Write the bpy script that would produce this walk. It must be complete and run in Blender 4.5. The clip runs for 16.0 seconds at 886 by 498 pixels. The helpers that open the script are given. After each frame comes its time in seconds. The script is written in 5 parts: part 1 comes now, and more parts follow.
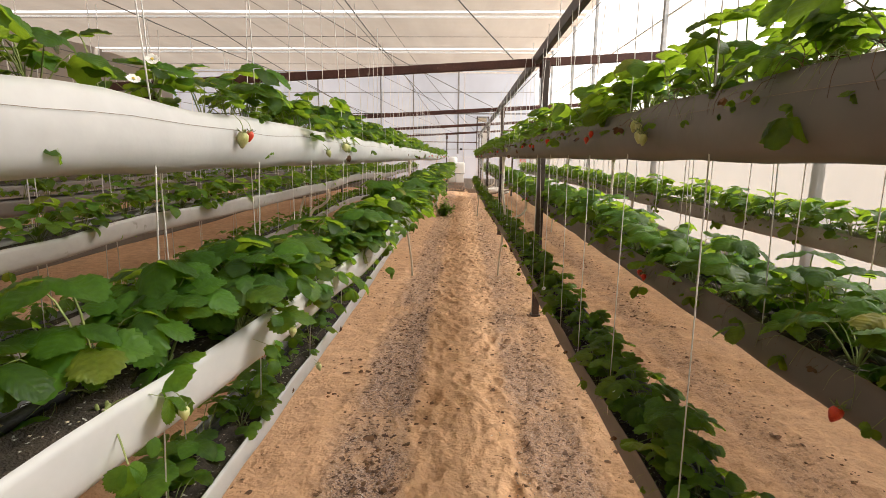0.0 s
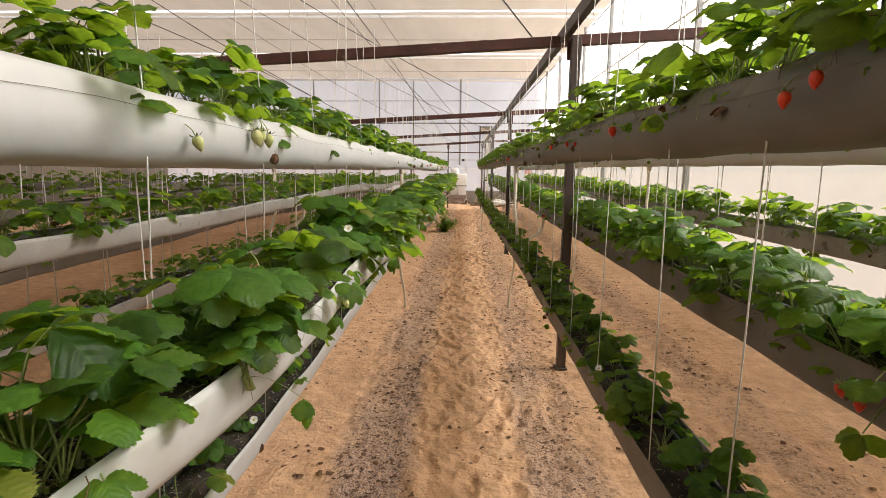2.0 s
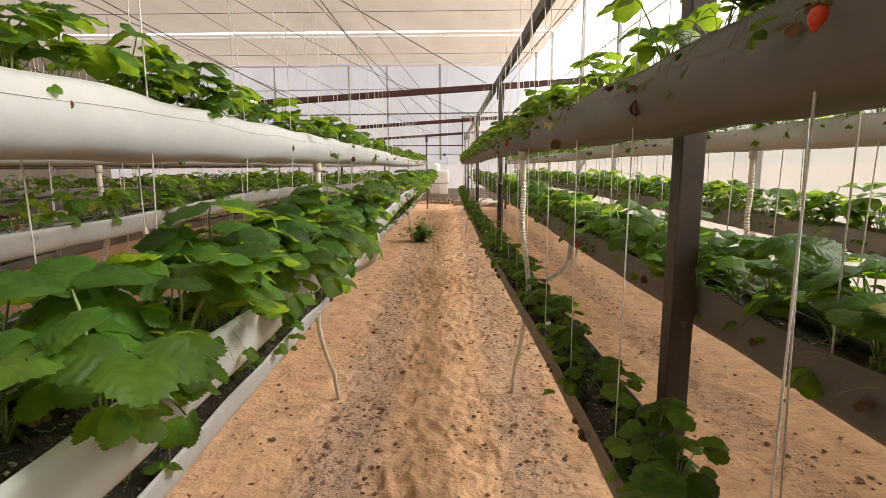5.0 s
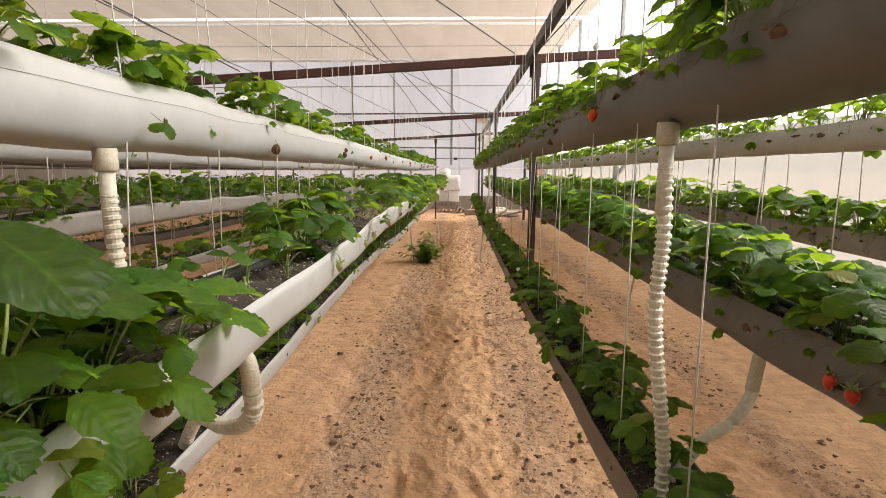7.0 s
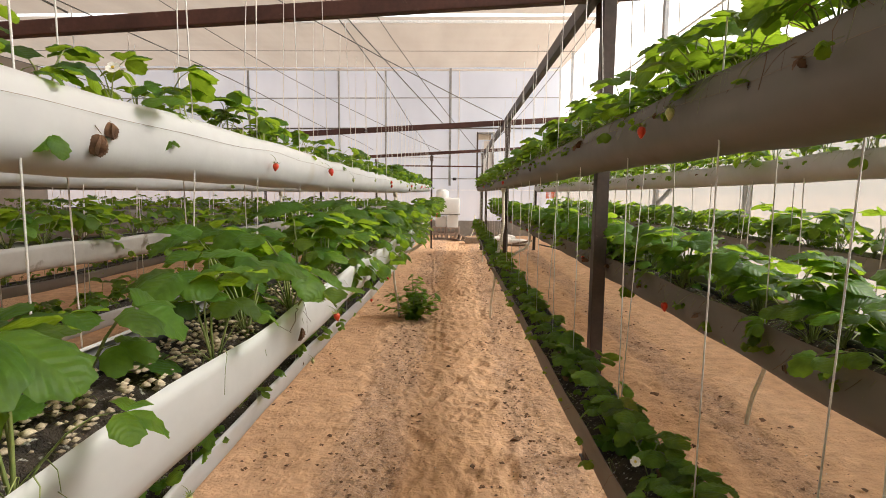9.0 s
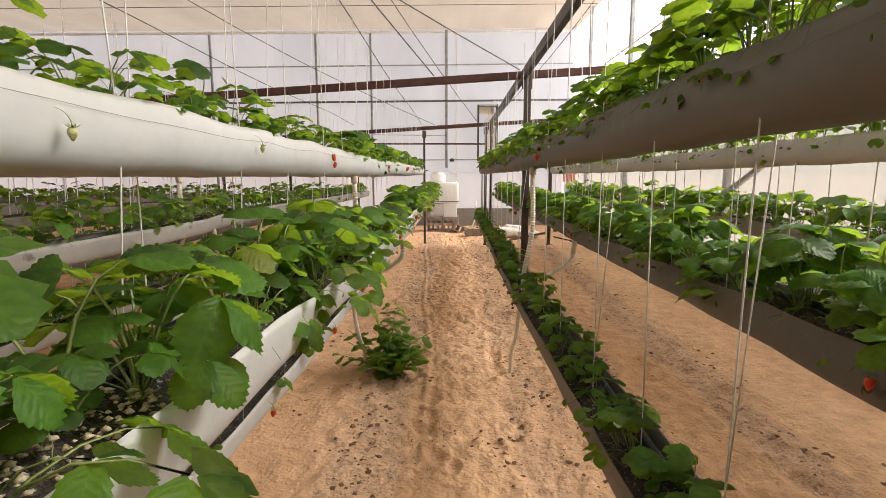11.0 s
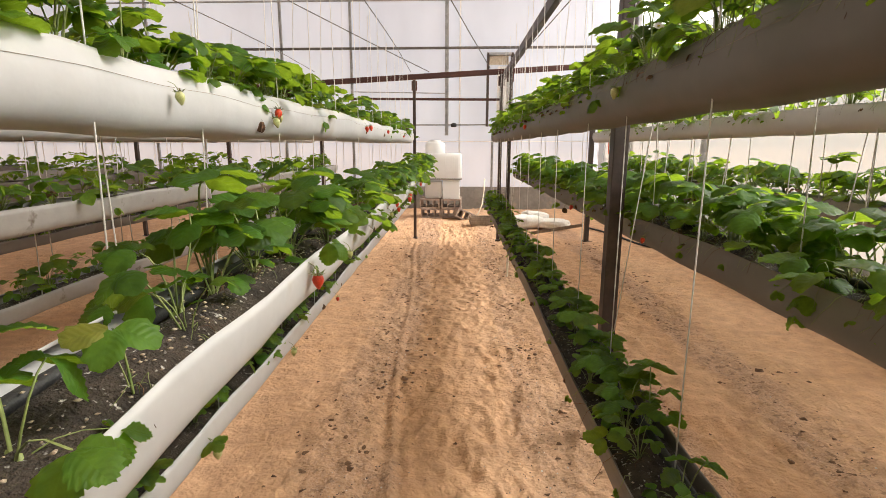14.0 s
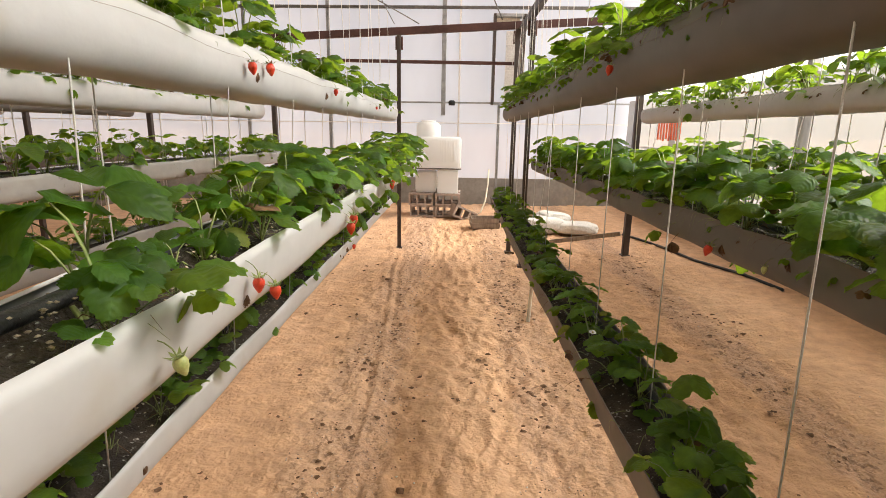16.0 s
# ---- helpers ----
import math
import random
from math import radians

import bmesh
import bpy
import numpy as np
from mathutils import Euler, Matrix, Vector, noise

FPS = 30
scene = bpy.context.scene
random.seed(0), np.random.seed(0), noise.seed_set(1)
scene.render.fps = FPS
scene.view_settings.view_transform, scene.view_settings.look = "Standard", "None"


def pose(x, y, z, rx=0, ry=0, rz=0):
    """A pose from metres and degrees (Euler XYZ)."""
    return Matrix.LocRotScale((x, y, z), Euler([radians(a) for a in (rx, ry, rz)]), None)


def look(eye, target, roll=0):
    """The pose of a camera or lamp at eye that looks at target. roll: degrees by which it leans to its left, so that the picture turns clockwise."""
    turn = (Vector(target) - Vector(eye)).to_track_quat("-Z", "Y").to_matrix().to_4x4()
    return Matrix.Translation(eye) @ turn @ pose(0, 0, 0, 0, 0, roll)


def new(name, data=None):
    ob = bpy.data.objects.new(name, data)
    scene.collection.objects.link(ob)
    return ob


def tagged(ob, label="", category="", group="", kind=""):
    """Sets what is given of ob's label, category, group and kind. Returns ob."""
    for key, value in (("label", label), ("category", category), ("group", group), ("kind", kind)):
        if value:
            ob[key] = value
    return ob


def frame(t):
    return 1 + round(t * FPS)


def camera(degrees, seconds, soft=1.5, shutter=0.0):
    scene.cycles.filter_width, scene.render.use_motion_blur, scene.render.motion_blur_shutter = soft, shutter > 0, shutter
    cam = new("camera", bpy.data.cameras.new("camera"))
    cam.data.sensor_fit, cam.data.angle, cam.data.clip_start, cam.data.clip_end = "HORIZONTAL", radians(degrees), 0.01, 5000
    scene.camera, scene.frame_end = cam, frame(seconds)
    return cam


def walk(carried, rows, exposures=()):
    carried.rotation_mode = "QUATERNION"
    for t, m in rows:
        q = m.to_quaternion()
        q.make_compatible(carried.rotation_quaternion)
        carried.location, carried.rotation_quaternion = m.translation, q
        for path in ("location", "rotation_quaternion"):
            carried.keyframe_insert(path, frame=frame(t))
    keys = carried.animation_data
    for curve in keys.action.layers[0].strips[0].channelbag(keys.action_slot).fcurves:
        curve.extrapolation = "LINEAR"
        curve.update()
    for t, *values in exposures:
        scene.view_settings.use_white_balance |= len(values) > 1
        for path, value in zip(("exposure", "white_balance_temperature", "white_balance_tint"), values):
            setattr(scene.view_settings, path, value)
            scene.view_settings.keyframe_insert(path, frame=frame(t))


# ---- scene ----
cam = camera(81.2, 16.0, soft=0.5)
PATH = [
    (0, (0.022, 1.044, 1.633), (-0.048, 3.01, 1.273), 0.6),
    (0.5, (-0.02, 1.311, 1.62), (-0.113, 3.276, 1.256), 1.2),
    (1, (-0.068, 1.611, 1.647), (-0.137, 3.578, 1.289), 1.5),
    (1.5, (-0.028, 1.926, 1.643), (-0.086, 3.895, 1.298), 1.2),
    (2, (0.007, 2.262, 1.586), (-0.071, 4.235, 1.271), 0.6),
    (2.5, (0.02, 2.713, 1.571), (-0.06, 4.687, 1.259), 0.9),
    (3, (0.06, 3.138, 1.589), (-0.013, 5.114, 1.284), 0.4),
    (5.5, (0.109, 5.116, 1.546), (0.09, 7.087, 1.206), -0.4),
    (6, (0.114, 5.551, 1.549), (0.094, 7.521, 1.201), -0.3),
    (6.5, (0.118, 6.085, 1.543), (0.06, 8.057, 1.218), -0.5),
    (7, (0.094, 6.662, 1.512), (0.032, 8.637, 1.205), 0.2),
    (7.5, (0.106, 7.197, 1.516), (0.052, 9.174, 1.218), 0.1),
    (8, (0.085, 7.812, 1.528), (0.01, 9.79, 1.245), 0.6),
    (8.5, (0.012, 8.405, 1.535), (-0.05, 10.388, 1.284), 0.9),
    (9, (0.034, 8.944, 1.519), (-0.018, 10.931, 1.292), 0.5),
    (9.5, (0.026, 9.576, 1.496), (-0.016, 11.561, 1.256), 0.2),
    (10, (0.007, 10.195, 1.53), (-0.016, 12.18, 1.282), 0.1),
    (12.5, (0.062, 12.688, 1.465), (-0.024, 14.654, 1.112), -0.4),
    (13, (0.069, 13.247, 1.465), (0.011, 15.214, 1.11), -0.2),
    (13.5, (0.081, 13.75, 1.474), (0.026, 15.713, 1.097), 0.1),
    (14, (0.032, 14.306, 1.461), (-0.021, 16.265, 1.064), 0.2),
    (14.5, (0.031, 14.819, 1.484), (0.008, 16.775, 1.071), 0.2),
    (15, (0.02, 15.265, 1.48), (-0.016, 17.213, 1.027), 0.5),
    (15.5, (0.001, 15.816, 1.439), (-0.039, 17.764, 0.989), 0.9),
    (16, (0.022, 16.298, 1.389), (-0.017, 18.246, 0.941), 1.0),
]
EXPOSURE = 1.70
SUN_ELEVATION, SUN_AZIMUTH, SUN_STRENGTH, SKY_STRENGTH, SUN_ANGLE = 42, 82, 5.0, 0.045, 25.0
FILM_THROUGH, FILM_CLEAR, SCREEN_THROUGH = 0.9, 0.34, 0.30
walk(cam, [(t, look(e, g, r)) for t, e, g, r in PATH], exposures=[(0, EXPOSURE), (8, EXPOSURE), (10, EXPOSURE - 0.06), (12.5, EXPOSURE + 0.10), (16, EXPOSURE + 0.14)])

# ---- light ----
world = bpy.data.worlds.new("sky")
scene.world = world
world.use_nodes = True
sky = world.node_tree.nodes.new("ShaderNodeTexSky")
sky.sky_type, sky.sun_disc = "NISHITA", False
sky.sun_elevation, sky.sun_rotation = radians(SUN_ELEVATION), radians(SUN_AZIMUTH)
world.node_tree.links.new(sky.outputs[0], world.node_tree.nodes["Background"].inputs[0])
world.node_tree.nodes["Background"].inputs[1].default_value = SKY_STRENGTH
sun = new("sun", bpy.data.lights.new("sun", "SUN"))
sun.data.energy, sun.data.angle, sun.data.color = SUN_STRENGTH, radians(SUN_ANGLE), (1.0, 0.96, 0.87)
ce = math.cos(radians(SUN_ELEVATION))
SUN_WAY = Vector((math.sin(radians(SUN_AZIMUTH)) * ce, math.cos(radians(SUN_AZIMUTH)) * ce, math.sin(radians(SUN_ELEVATION))))
sun.matrix_world = look(SUN_WAY * 40, (0, 0, 0))


# ---- materials ----
def nodes_of(name):
    m = bpy.data.materials.new(name)
    m.use_nodes = True
    n = m.node_tree.nodes
    return m, n, m.node_tree.links, n["Principled BSDF"]


def ramp(n, l, source, stops):
    r = n.new("ShaderNodeValToRGB")
    while len(r.color_ramp.elements) < len(stops):
        r.color_ramp.elements.new(0.5)
    for e, (p, c) in zip(r.color_ramp.elements, stops):
        e.position, e.color = p, (*c, 1)
    l.new(source, r.inputs[0])
    return r.outputs[0]


def noise_of(n, l, scale, detail=4, stretch=(1, 1, 1), rough=0.55):
    co = n.new("ShaderNodeNewGeometry")
    mp = n.new("ShaderNodeMapping")
    mp.inputs["Scale"].default_value = stretch
    l.new(co.outputs["Position"], mp.inputs[0])
    t = n.new("ShaderNodeTexNoise")
    t.inputs["Scale"].default_value, t.inputs["Detail"].default_value, t.inputs["Roughness"].default_value = scale, detail, rough
    l.new(mp.outputs[0], t.inputs["Vector"])
    return t.outputs[0]


def mixed(n, l, factor, a, b, kind="MIX"):
    m = n.new("ShaderNodeMix")
    m.data_type, m.blend_type = "RGBA", kind
    for sock, v in ((m.inputs[0], factor), (m.inputs[6], a), (m.inputs[7], b)):
        if isinstance(v, (int, float)):
            sock.default_value = v
        elif isinstance(v, tuple):
            sock.default_value = (*v, 1)
        else:
            l.new(v, sock)
    return m.outputs[2]


def bumped(n, l, bsdf, heights):
    prev = None
    for h, strength, dist in heights:
        b = n.new("ShaderNodeBump")
        b.inputs["Strength"].default_value, b.inputs["Distance"].default_value = strength, dist
        l.new(h, b.inputs["Height"])
        if prev:
            l.new(prev, b.inputs["Normal"])
        prev = b.outputs[0]
    l.new(prev, bsdf.inputs["Normal"])


def surface(name, dark, light, scale, rough, bump=0.3, dist=0.004, metal=0.0, stretch=(1, 1, 1), fine=None, spots=None, grain=0.18):
    """A plain surface with two scales of variation; spots: (colour, scale, threshold)."""
    m, n, l, p = nodes_of(name)
    big = noise_of(n, l, scale, 5, stretch)
    small = noise_of(n, l, fine or scale * 9, 3, stretch)
    col = ramp(n, l, big, [(0.3, dark), (0.7, light)])
    shade = ramp(n, l, small, [(0.3, (1 - grain,) * 3), (0.7, (1.0 + grain * 0.45,) * 3)])
    col = mixed(n, l, 1.0, col, shade, "MULTIPLY")
    if spots:
        sc, ss, st = spots
        k = ramp(n, l, noise_of(n, l, ss, 4), [(st, (0, 0, 0)), (min(1, st + 0.08), (1, 1, 1))])
        col = mixed(n, l, k, col, sc)
    l.new(col, p.inputs["Base Color"])
    p.inputs["Roughness"].default_value, p.inputs["Metallic"].default_value = rough, metal
    bumped(n, l, p, [(big, bump * 0.6, dist * 2), (small, bump, dist)])
    return m


def leaf_material(name, dark, light, through_colour, share, rough=0.42):
    m, n, l, p = nodes_of(name)
    info = n.new("ShaderNodeObjectInfo")
    geo = n.new("ShaderNodeNewGeometry")
    add = n.new("ShaderNodeMath")
    add.operation = "ADD"
    l.new(info.outputs["Random"], add.inputs[0])
    l.new(geo.outputs["Random Per Island"], add.inputs[1])
    fr = n.new("ShaderNodeMath")
    fr.operation = "FRACT"
    l.new(add.outputs[0], fr.inputs[0])
    base = ramp(n, l, fr.outputs[0], [(0.0, dark), (0.75, light), (0.97, tuple(c * 1.25 for c in light)), (1.0, (0.17, 0.15, 0.03))])
    ns = noise_of(n, l, 60, 4)
    shade = ramp(n, l, ns, [(0.3, (0.80, 0.82, 0.78)), (0.7, (1.14, 1.12, 1.05))])
    col = mixed(n, l, 1.0, base, shade, "MULTIPLY")
    # side veins that slant from the midrib to the teeth
    uv = n.new("ShaderNodeUVMap")
    sep = n.new("ShaderNodeSeparateXYZ")
    l.new(uv.outputs[0], sep.inputs[0])

    def calc(op, a, b=0.0):
        q = n.new("ShaderNodeMath")
        q.operation = op
        for s, v in zip(q.inputs, (a, b)):
            if isinstance(v, (int, float)):
                s.default_value = v
            else:
                l.new(v, s)
        return q.outputs[0]

    across = calc("ABSOLUTE", sep.outputs[1])
    phase = calc("MULTIPLY", calc("SUBTRACT", sep.outputs[0], calc("MULTIPLY", across, 0.30)), 50.0)
    wave = calc("SINE", phase)
    rib = calc("LESS_THAN", across, 0.035)
    veins = calc("MAXIMUM", calc("MULTIPLY", calc("POWER", calc("ABSOLUTE", wave), 14.0), 0.6), rib)
    col = mixed(n, l, calc("MULTIPLY", veins, 0.22), col, tuple(min(1, q * 2.0) for q in light))
    l.new(col, p.inputs["Base Color"])
    p.inputs["Roughness"].default_value = rough
    p.inputs["Specular IOR Level"].default_value = 0.22
    bumped(n, l, p, [(ns, 0.4, 0.004), (wave, 0.22, 0.0020)])
    tr = n.new("ShaderNodeBsdfTranslucent")
    tcol = mixed(n, l, 1.0, shade, through_colour, "MULTIPLY")
    l.new(tcol, tr.inputs[0])
    ms = n.new("ShaderNodeMixShader")
    ms.inputs[0].default_value = share
    l.new(p.outputs[0], ms.inputs[1])
    l.new(tr.outputs[0], ms.inputs[2])
    l.new(ms.outputs[0], n["Material Output"].inputs[0])
    return m


def sheet_material(name, colour, colour_b, share, scale, stretch=(1, 1, 1), rough=0.5, ripple=0.004, clear=0.0):
    """Plastic film or cloth that lets part of the daylight through."""
    m, n, l, p = nodes_of(name)
    big = noise_of(n, l, scale, 5, stretch)
    small = noise_of(n, l, scale * 14, 3, stretch)
    col = ramp(n, l, big, [(0.3, colour), (0.7, colour_b)])
    l.new(col, p.inputs["Base Color"])
    p.inputs["Roughness"].default_value = rough
    bumped(n, l, p, [(big, 0.4, ripple * 4), (small, 0.3, ripple)])
    tr = n.new("ShaderNodeBsdfTranslucent")
    l.new(col, tr.inputs[0])
    ms = n.new("ShaderNodeMixShader")
    ms.inputs[0].default_value = share
    l.new(p.outputs[0], ms.inputs[1])
    l.new(tr.outputs[0], ms.inputs[2])
    cl = n.new("ShaderNodeBsdfTransparent")
    mc = n.new("ShaderNodeMixShader")
    mc.inputs[0].default_value = clear
    l.new(ms.outputs[0], mc.inputs[1])
    l.new(cl.outputs[0], mc.inputs[2])
    l.new(mc.outputs[0], n["Material Output"].inputs[0])
    return m


def sand_material():
    m, n, l, p = nodes_of("dry_sand")
    big = noise_of(n, l, 1.1, 6, (1, 0.45, 1))
    mid = noise_of(n, l, 9, 5)
    fine = noise_of(n, l, 160, 3)
    col = ramp(n, l, big, [(0.3, (0.545, 0.325, 0.182)), (0.7, (0.69, 0.442, 0.276))])
    col = mixed(n, l, 1.0, col, ramp(n, l, mid, [(0.3, (0.80, 0.80, 0.81)), (0.7, (1.10, 1.09, 1.08))]), "MULTIPLY")
    # grey grit and perlite strewn in strips along the troughs, cut up by noise
    geo = n.new("ShaderNodeNewGeometry")
    sep = n.new("ShaderNodeSeparateXYZ")
    l.new(geo.outputs["Position"], sep.inputs[0])

    def math_node(op, a, b):
        q = n.new("ShaderNodeMath")
        q.operation = op
        for s, v in zip(q.inputs, (a, b)):
            if isinstance(v, (int, float)):
                s.default_value = v
            else:
                l.new(v, s)
        return q.outputs[0]

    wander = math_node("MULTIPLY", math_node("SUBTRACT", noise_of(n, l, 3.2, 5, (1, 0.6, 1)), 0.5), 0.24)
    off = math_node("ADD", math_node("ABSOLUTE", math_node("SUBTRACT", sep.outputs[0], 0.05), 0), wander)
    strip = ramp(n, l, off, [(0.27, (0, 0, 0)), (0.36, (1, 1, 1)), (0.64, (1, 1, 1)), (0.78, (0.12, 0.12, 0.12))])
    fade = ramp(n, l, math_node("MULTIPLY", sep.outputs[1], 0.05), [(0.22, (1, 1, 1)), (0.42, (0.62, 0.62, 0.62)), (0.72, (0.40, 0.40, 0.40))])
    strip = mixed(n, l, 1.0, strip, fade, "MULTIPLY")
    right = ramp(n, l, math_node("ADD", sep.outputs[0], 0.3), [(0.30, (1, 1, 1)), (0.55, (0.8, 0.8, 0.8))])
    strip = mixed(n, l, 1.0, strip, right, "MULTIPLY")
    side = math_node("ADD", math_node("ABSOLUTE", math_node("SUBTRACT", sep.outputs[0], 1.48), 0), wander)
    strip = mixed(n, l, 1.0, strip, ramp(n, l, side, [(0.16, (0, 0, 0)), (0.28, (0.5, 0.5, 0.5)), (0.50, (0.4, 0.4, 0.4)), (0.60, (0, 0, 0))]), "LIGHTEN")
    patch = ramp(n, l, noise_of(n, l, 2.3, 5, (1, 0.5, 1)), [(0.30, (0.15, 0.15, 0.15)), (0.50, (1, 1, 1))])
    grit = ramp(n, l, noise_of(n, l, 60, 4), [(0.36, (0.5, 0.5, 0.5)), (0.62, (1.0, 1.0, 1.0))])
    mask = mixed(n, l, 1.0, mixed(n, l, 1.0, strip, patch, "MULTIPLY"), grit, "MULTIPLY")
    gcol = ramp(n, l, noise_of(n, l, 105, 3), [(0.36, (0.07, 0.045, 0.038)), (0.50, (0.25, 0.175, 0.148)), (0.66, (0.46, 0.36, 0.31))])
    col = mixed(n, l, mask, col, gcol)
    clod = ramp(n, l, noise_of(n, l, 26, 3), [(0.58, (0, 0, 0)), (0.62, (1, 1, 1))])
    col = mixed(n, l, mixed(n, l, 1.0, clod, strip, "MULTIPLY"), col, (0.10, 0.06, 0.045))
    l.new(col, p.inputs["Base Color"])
    p.inputs["Roughness"].default_value = 0.95
    p.inputs["Specular IOR Level"].default_value = 0.15
    bumped(n, l, p, [(mid, 0.6, 0.03), (noise_of(n, l, 34, 4), 1.0, 0.02), (fine, 0.35, 0.004)])
    return m


SAND = sand_material()
LINER = surface("white_pvc_liner", (0.46, 0.455, 0.45), (0.54, 0.54, 0.54), 1.6, 0.5, 0.16, 0.005, stretch=(1, 0.7, 0.8), fine=21, grain=0.05, spots=((0.45, 0.425, 0.385), 2.6, 0.64))
# Darker copy of the white liner: shade lowers its base colour, spots are dirt.
SHADELINER = surface("shade_grey_liner", (0.138, 0.122, 0.108), (0.192, 0.175, 0.157), 1.6, 0.6, 0.18, 0.006, stretch=(1, 0.6, 0.8), fine=24, grain=0.06, spots=((0.13, 0.11, 0.09), 2.6, 0.62))
# Outer rows' shade is put into this grey base; the spots are stains.
DIMLINER = surface("shade_dimmed_stained_liner", (0.27, 0.255, 0.24), (0.37, 0.36, 0.345), 1.6, 0.6, 0.2, 0.006, stretch=(1, 0.6, 0.8), fine=24, grain=0.08, spots=((0.14, 0.115, 0.09), 9, 0.63))
SOIL = surface("dark_growing_mix", (0.022, 0.016, 0.012), (0.085, 0.062, 0.046), 22, 0.95, 1.0, 0.012, spots=((0.55, 0.52, 0.47), 85, 0.62))
RUBBER = surface("black_drip_tube", (0.012, 0.012, 0.012), (0.03, 0.03, 0.03), 20, 0.5)
LEAF = leaf_material("strawberry_leaf", (0.008, 0.026, 0.005), (0.048, 0.122, 0.015), (0.44, 0.66, 0.04), 0.38, 0.46)
STEM = surface("leaf_stalk", (0.16, 0.22, 0.06), (0.30, 0.33, 0.11), 30, 0.5, 0.1, 0.001)
DRY = surface("dried_leaf", (0.075, 0.036, 0.018), (0.21, 0.11, 0.052), 25, 0.85, 0.5, 0.003)
RED = surface("ripe_berry_skin", (0.62, 0.025, 0.012), (0.78, 0.09, 0.03), 40, 0.3, 0.4, 0.002)
PALE = surface("unripe_berry_skin", (0.42, 0.46, 0.14), (0.62, 0.60, 0.30), 40, 0.4, 0.4, 0.002)
PETAL = surface("white_petal", (0.78, 0.78, 0.72), (0.86, 0.86, 0.82), 40, 0.6, 0.1, 0.001)
YELLOW = surface("flower_heart", (0.6, 0.42, 0.05), (0.75, 0.55, 0.08), 80, 0.7)
CORD = surface("white_cord", (0.62, 0.61, 0.58), (0.80, 0.79, 0.76), 60, 0.8, 0.5, 0.001)
WIRE = surface("dull_steel_wire", (0.09, 0.085, 0.08), (0.17, 0.16, 0.15), 12, 0.55, metal=0.4)
RUST = surface("red_oxide_steel", (0.062, 0.023, 0.019), (0.115, 0.044, 0.034), 5, 0.6, 0.25, 0.002, spots=((0.15, 0.09, 0.07), 14, 0.66))
DARKSTEEL = surface("brown_painted_steel", (0.045, 0.032, 0.028), (0.085, 0.06, 0.05), 6, 0.5, 0.2, 0.002, spots=((0.16, 0.12, 0.10), 17, 0.68))
GALV = surface("galvanised_steel", (0.24, 0.25, 0.26), (0.40, 0.41, 0.42), 7, 0.45, 0.15, 0.002, metal=0.5)
PIPE = surface("cream_drain_hose", (0.62, 0.57, 0.46), (0.76, 0.72, 0.62), 10, 0.45, 0.15, 0.002, spots=((0.36, 0.29, 0.2), 16, 0.68))
CAP = surface("stained_pipe_cap", (0.50, 0.42, 0.31), (0.66, 0.60, 0.48), 20, 0.55)
FILM = sheet_material("milky_greenhouse_film", (0.86, 0.87, 0.88), (0.93, 0.93, 0.93), FILM_THROUGH, 0.7, (1, 1, 0.4), clear=FILM_CLEAR)
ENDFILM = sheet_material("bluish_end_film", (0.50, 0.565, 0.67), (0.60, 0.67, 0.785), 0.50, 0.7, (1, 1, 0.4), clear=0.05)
# Nearly opaque cloth for two added walls that hold back fill light.
CLOTH = sheet_material("added_wall_cloth", (0.26, 0.23, 0.195), (0.33, 0.295, 0.25), 0.05, 0.6, (1, 1, 0.5), 0.85)
NET = sheet_material("dusty_side_sheet", (0.25, 0.24, 0.22), (0.31, 0.30, 0.275), 0.07, 0.8, (1, 1, 0.5), 0.8, clear=0.20)
SCREEN = sheet_material("beige_shade_screen", (0.37, 0.315, 0.265), (0.44, 0.38, 0.325), SCREEN_THROUGH, 0.5, (2.5, 0.5, 1), 0.8, 0.01)
SKIRT = surface("grey_wall_skirt", (0.24, 0.23, 0.215), (0.33, 0.32, 0.30), 1.5, 0.75, 0.3, 0.006, spots=((0.40, 0.34, 0.28), 2.5, 0.64))
WHITEBAR = surface("white_painted_bar", (0.74, 0.73, 0.71), (0.84, 0.83, 0.81), 5, 0.5)
TANKW = sheet_material("white_plastic_tank", (0.88, 0.88, 0.87), (0.93, 0.93, 0.92), 0.5, 3, rough=0.4, ripple=0.002)
CONCRETE = surface("concrete_block", (0.30, 0.235, 0.20), (0.45, 0.37, 0.32), 9, 0.95, 0.7, 0.005, fine=120)
SACK = surface("white_woven_sack", (0.66, 0.63, 0.58), (0.80, 0.78, 0.74), 6, 0.7, 0.6, 0.012)
ORANGE = surface("orange_red_plastic", (0.70, 0.10, 0.03), (0.80, 0.17, 0.06), 9, 0.45)
WOOD = surface("grey_timber", (0.20, 0.15, 0.11), (0.33, 0.26, 0.20), 5, 0.85, 0.5, 0.004, stretch=(8, 1, 1))



def grit_material():
    m, n, l, p = nodes_of("loose_grit")
    geo = n.new("ShaderNodeNewGeometry")
    col = ramp(n, l, geo.outputs["Random Per Island"], [(0.0, (0.05, 0.035, 0.028)), (0.45, (0.22, 0.15, 0.11)), (0.75, (0.42, 0.33, 0.27)), (1.0, (0.72, 0.68, 0.62))])
    l.new(col, p.inputs["Base Color"])
    p.inputs["Roughness"].default_value = 0.95
    return m


GRIT = grit_material()
PERLITE = surface("perlite", (0.24, 0.165, 0.105), (0.64, 0.54, 0.40), 95, 0.9, 0.4, 0.002)
rng = random.Random(7)


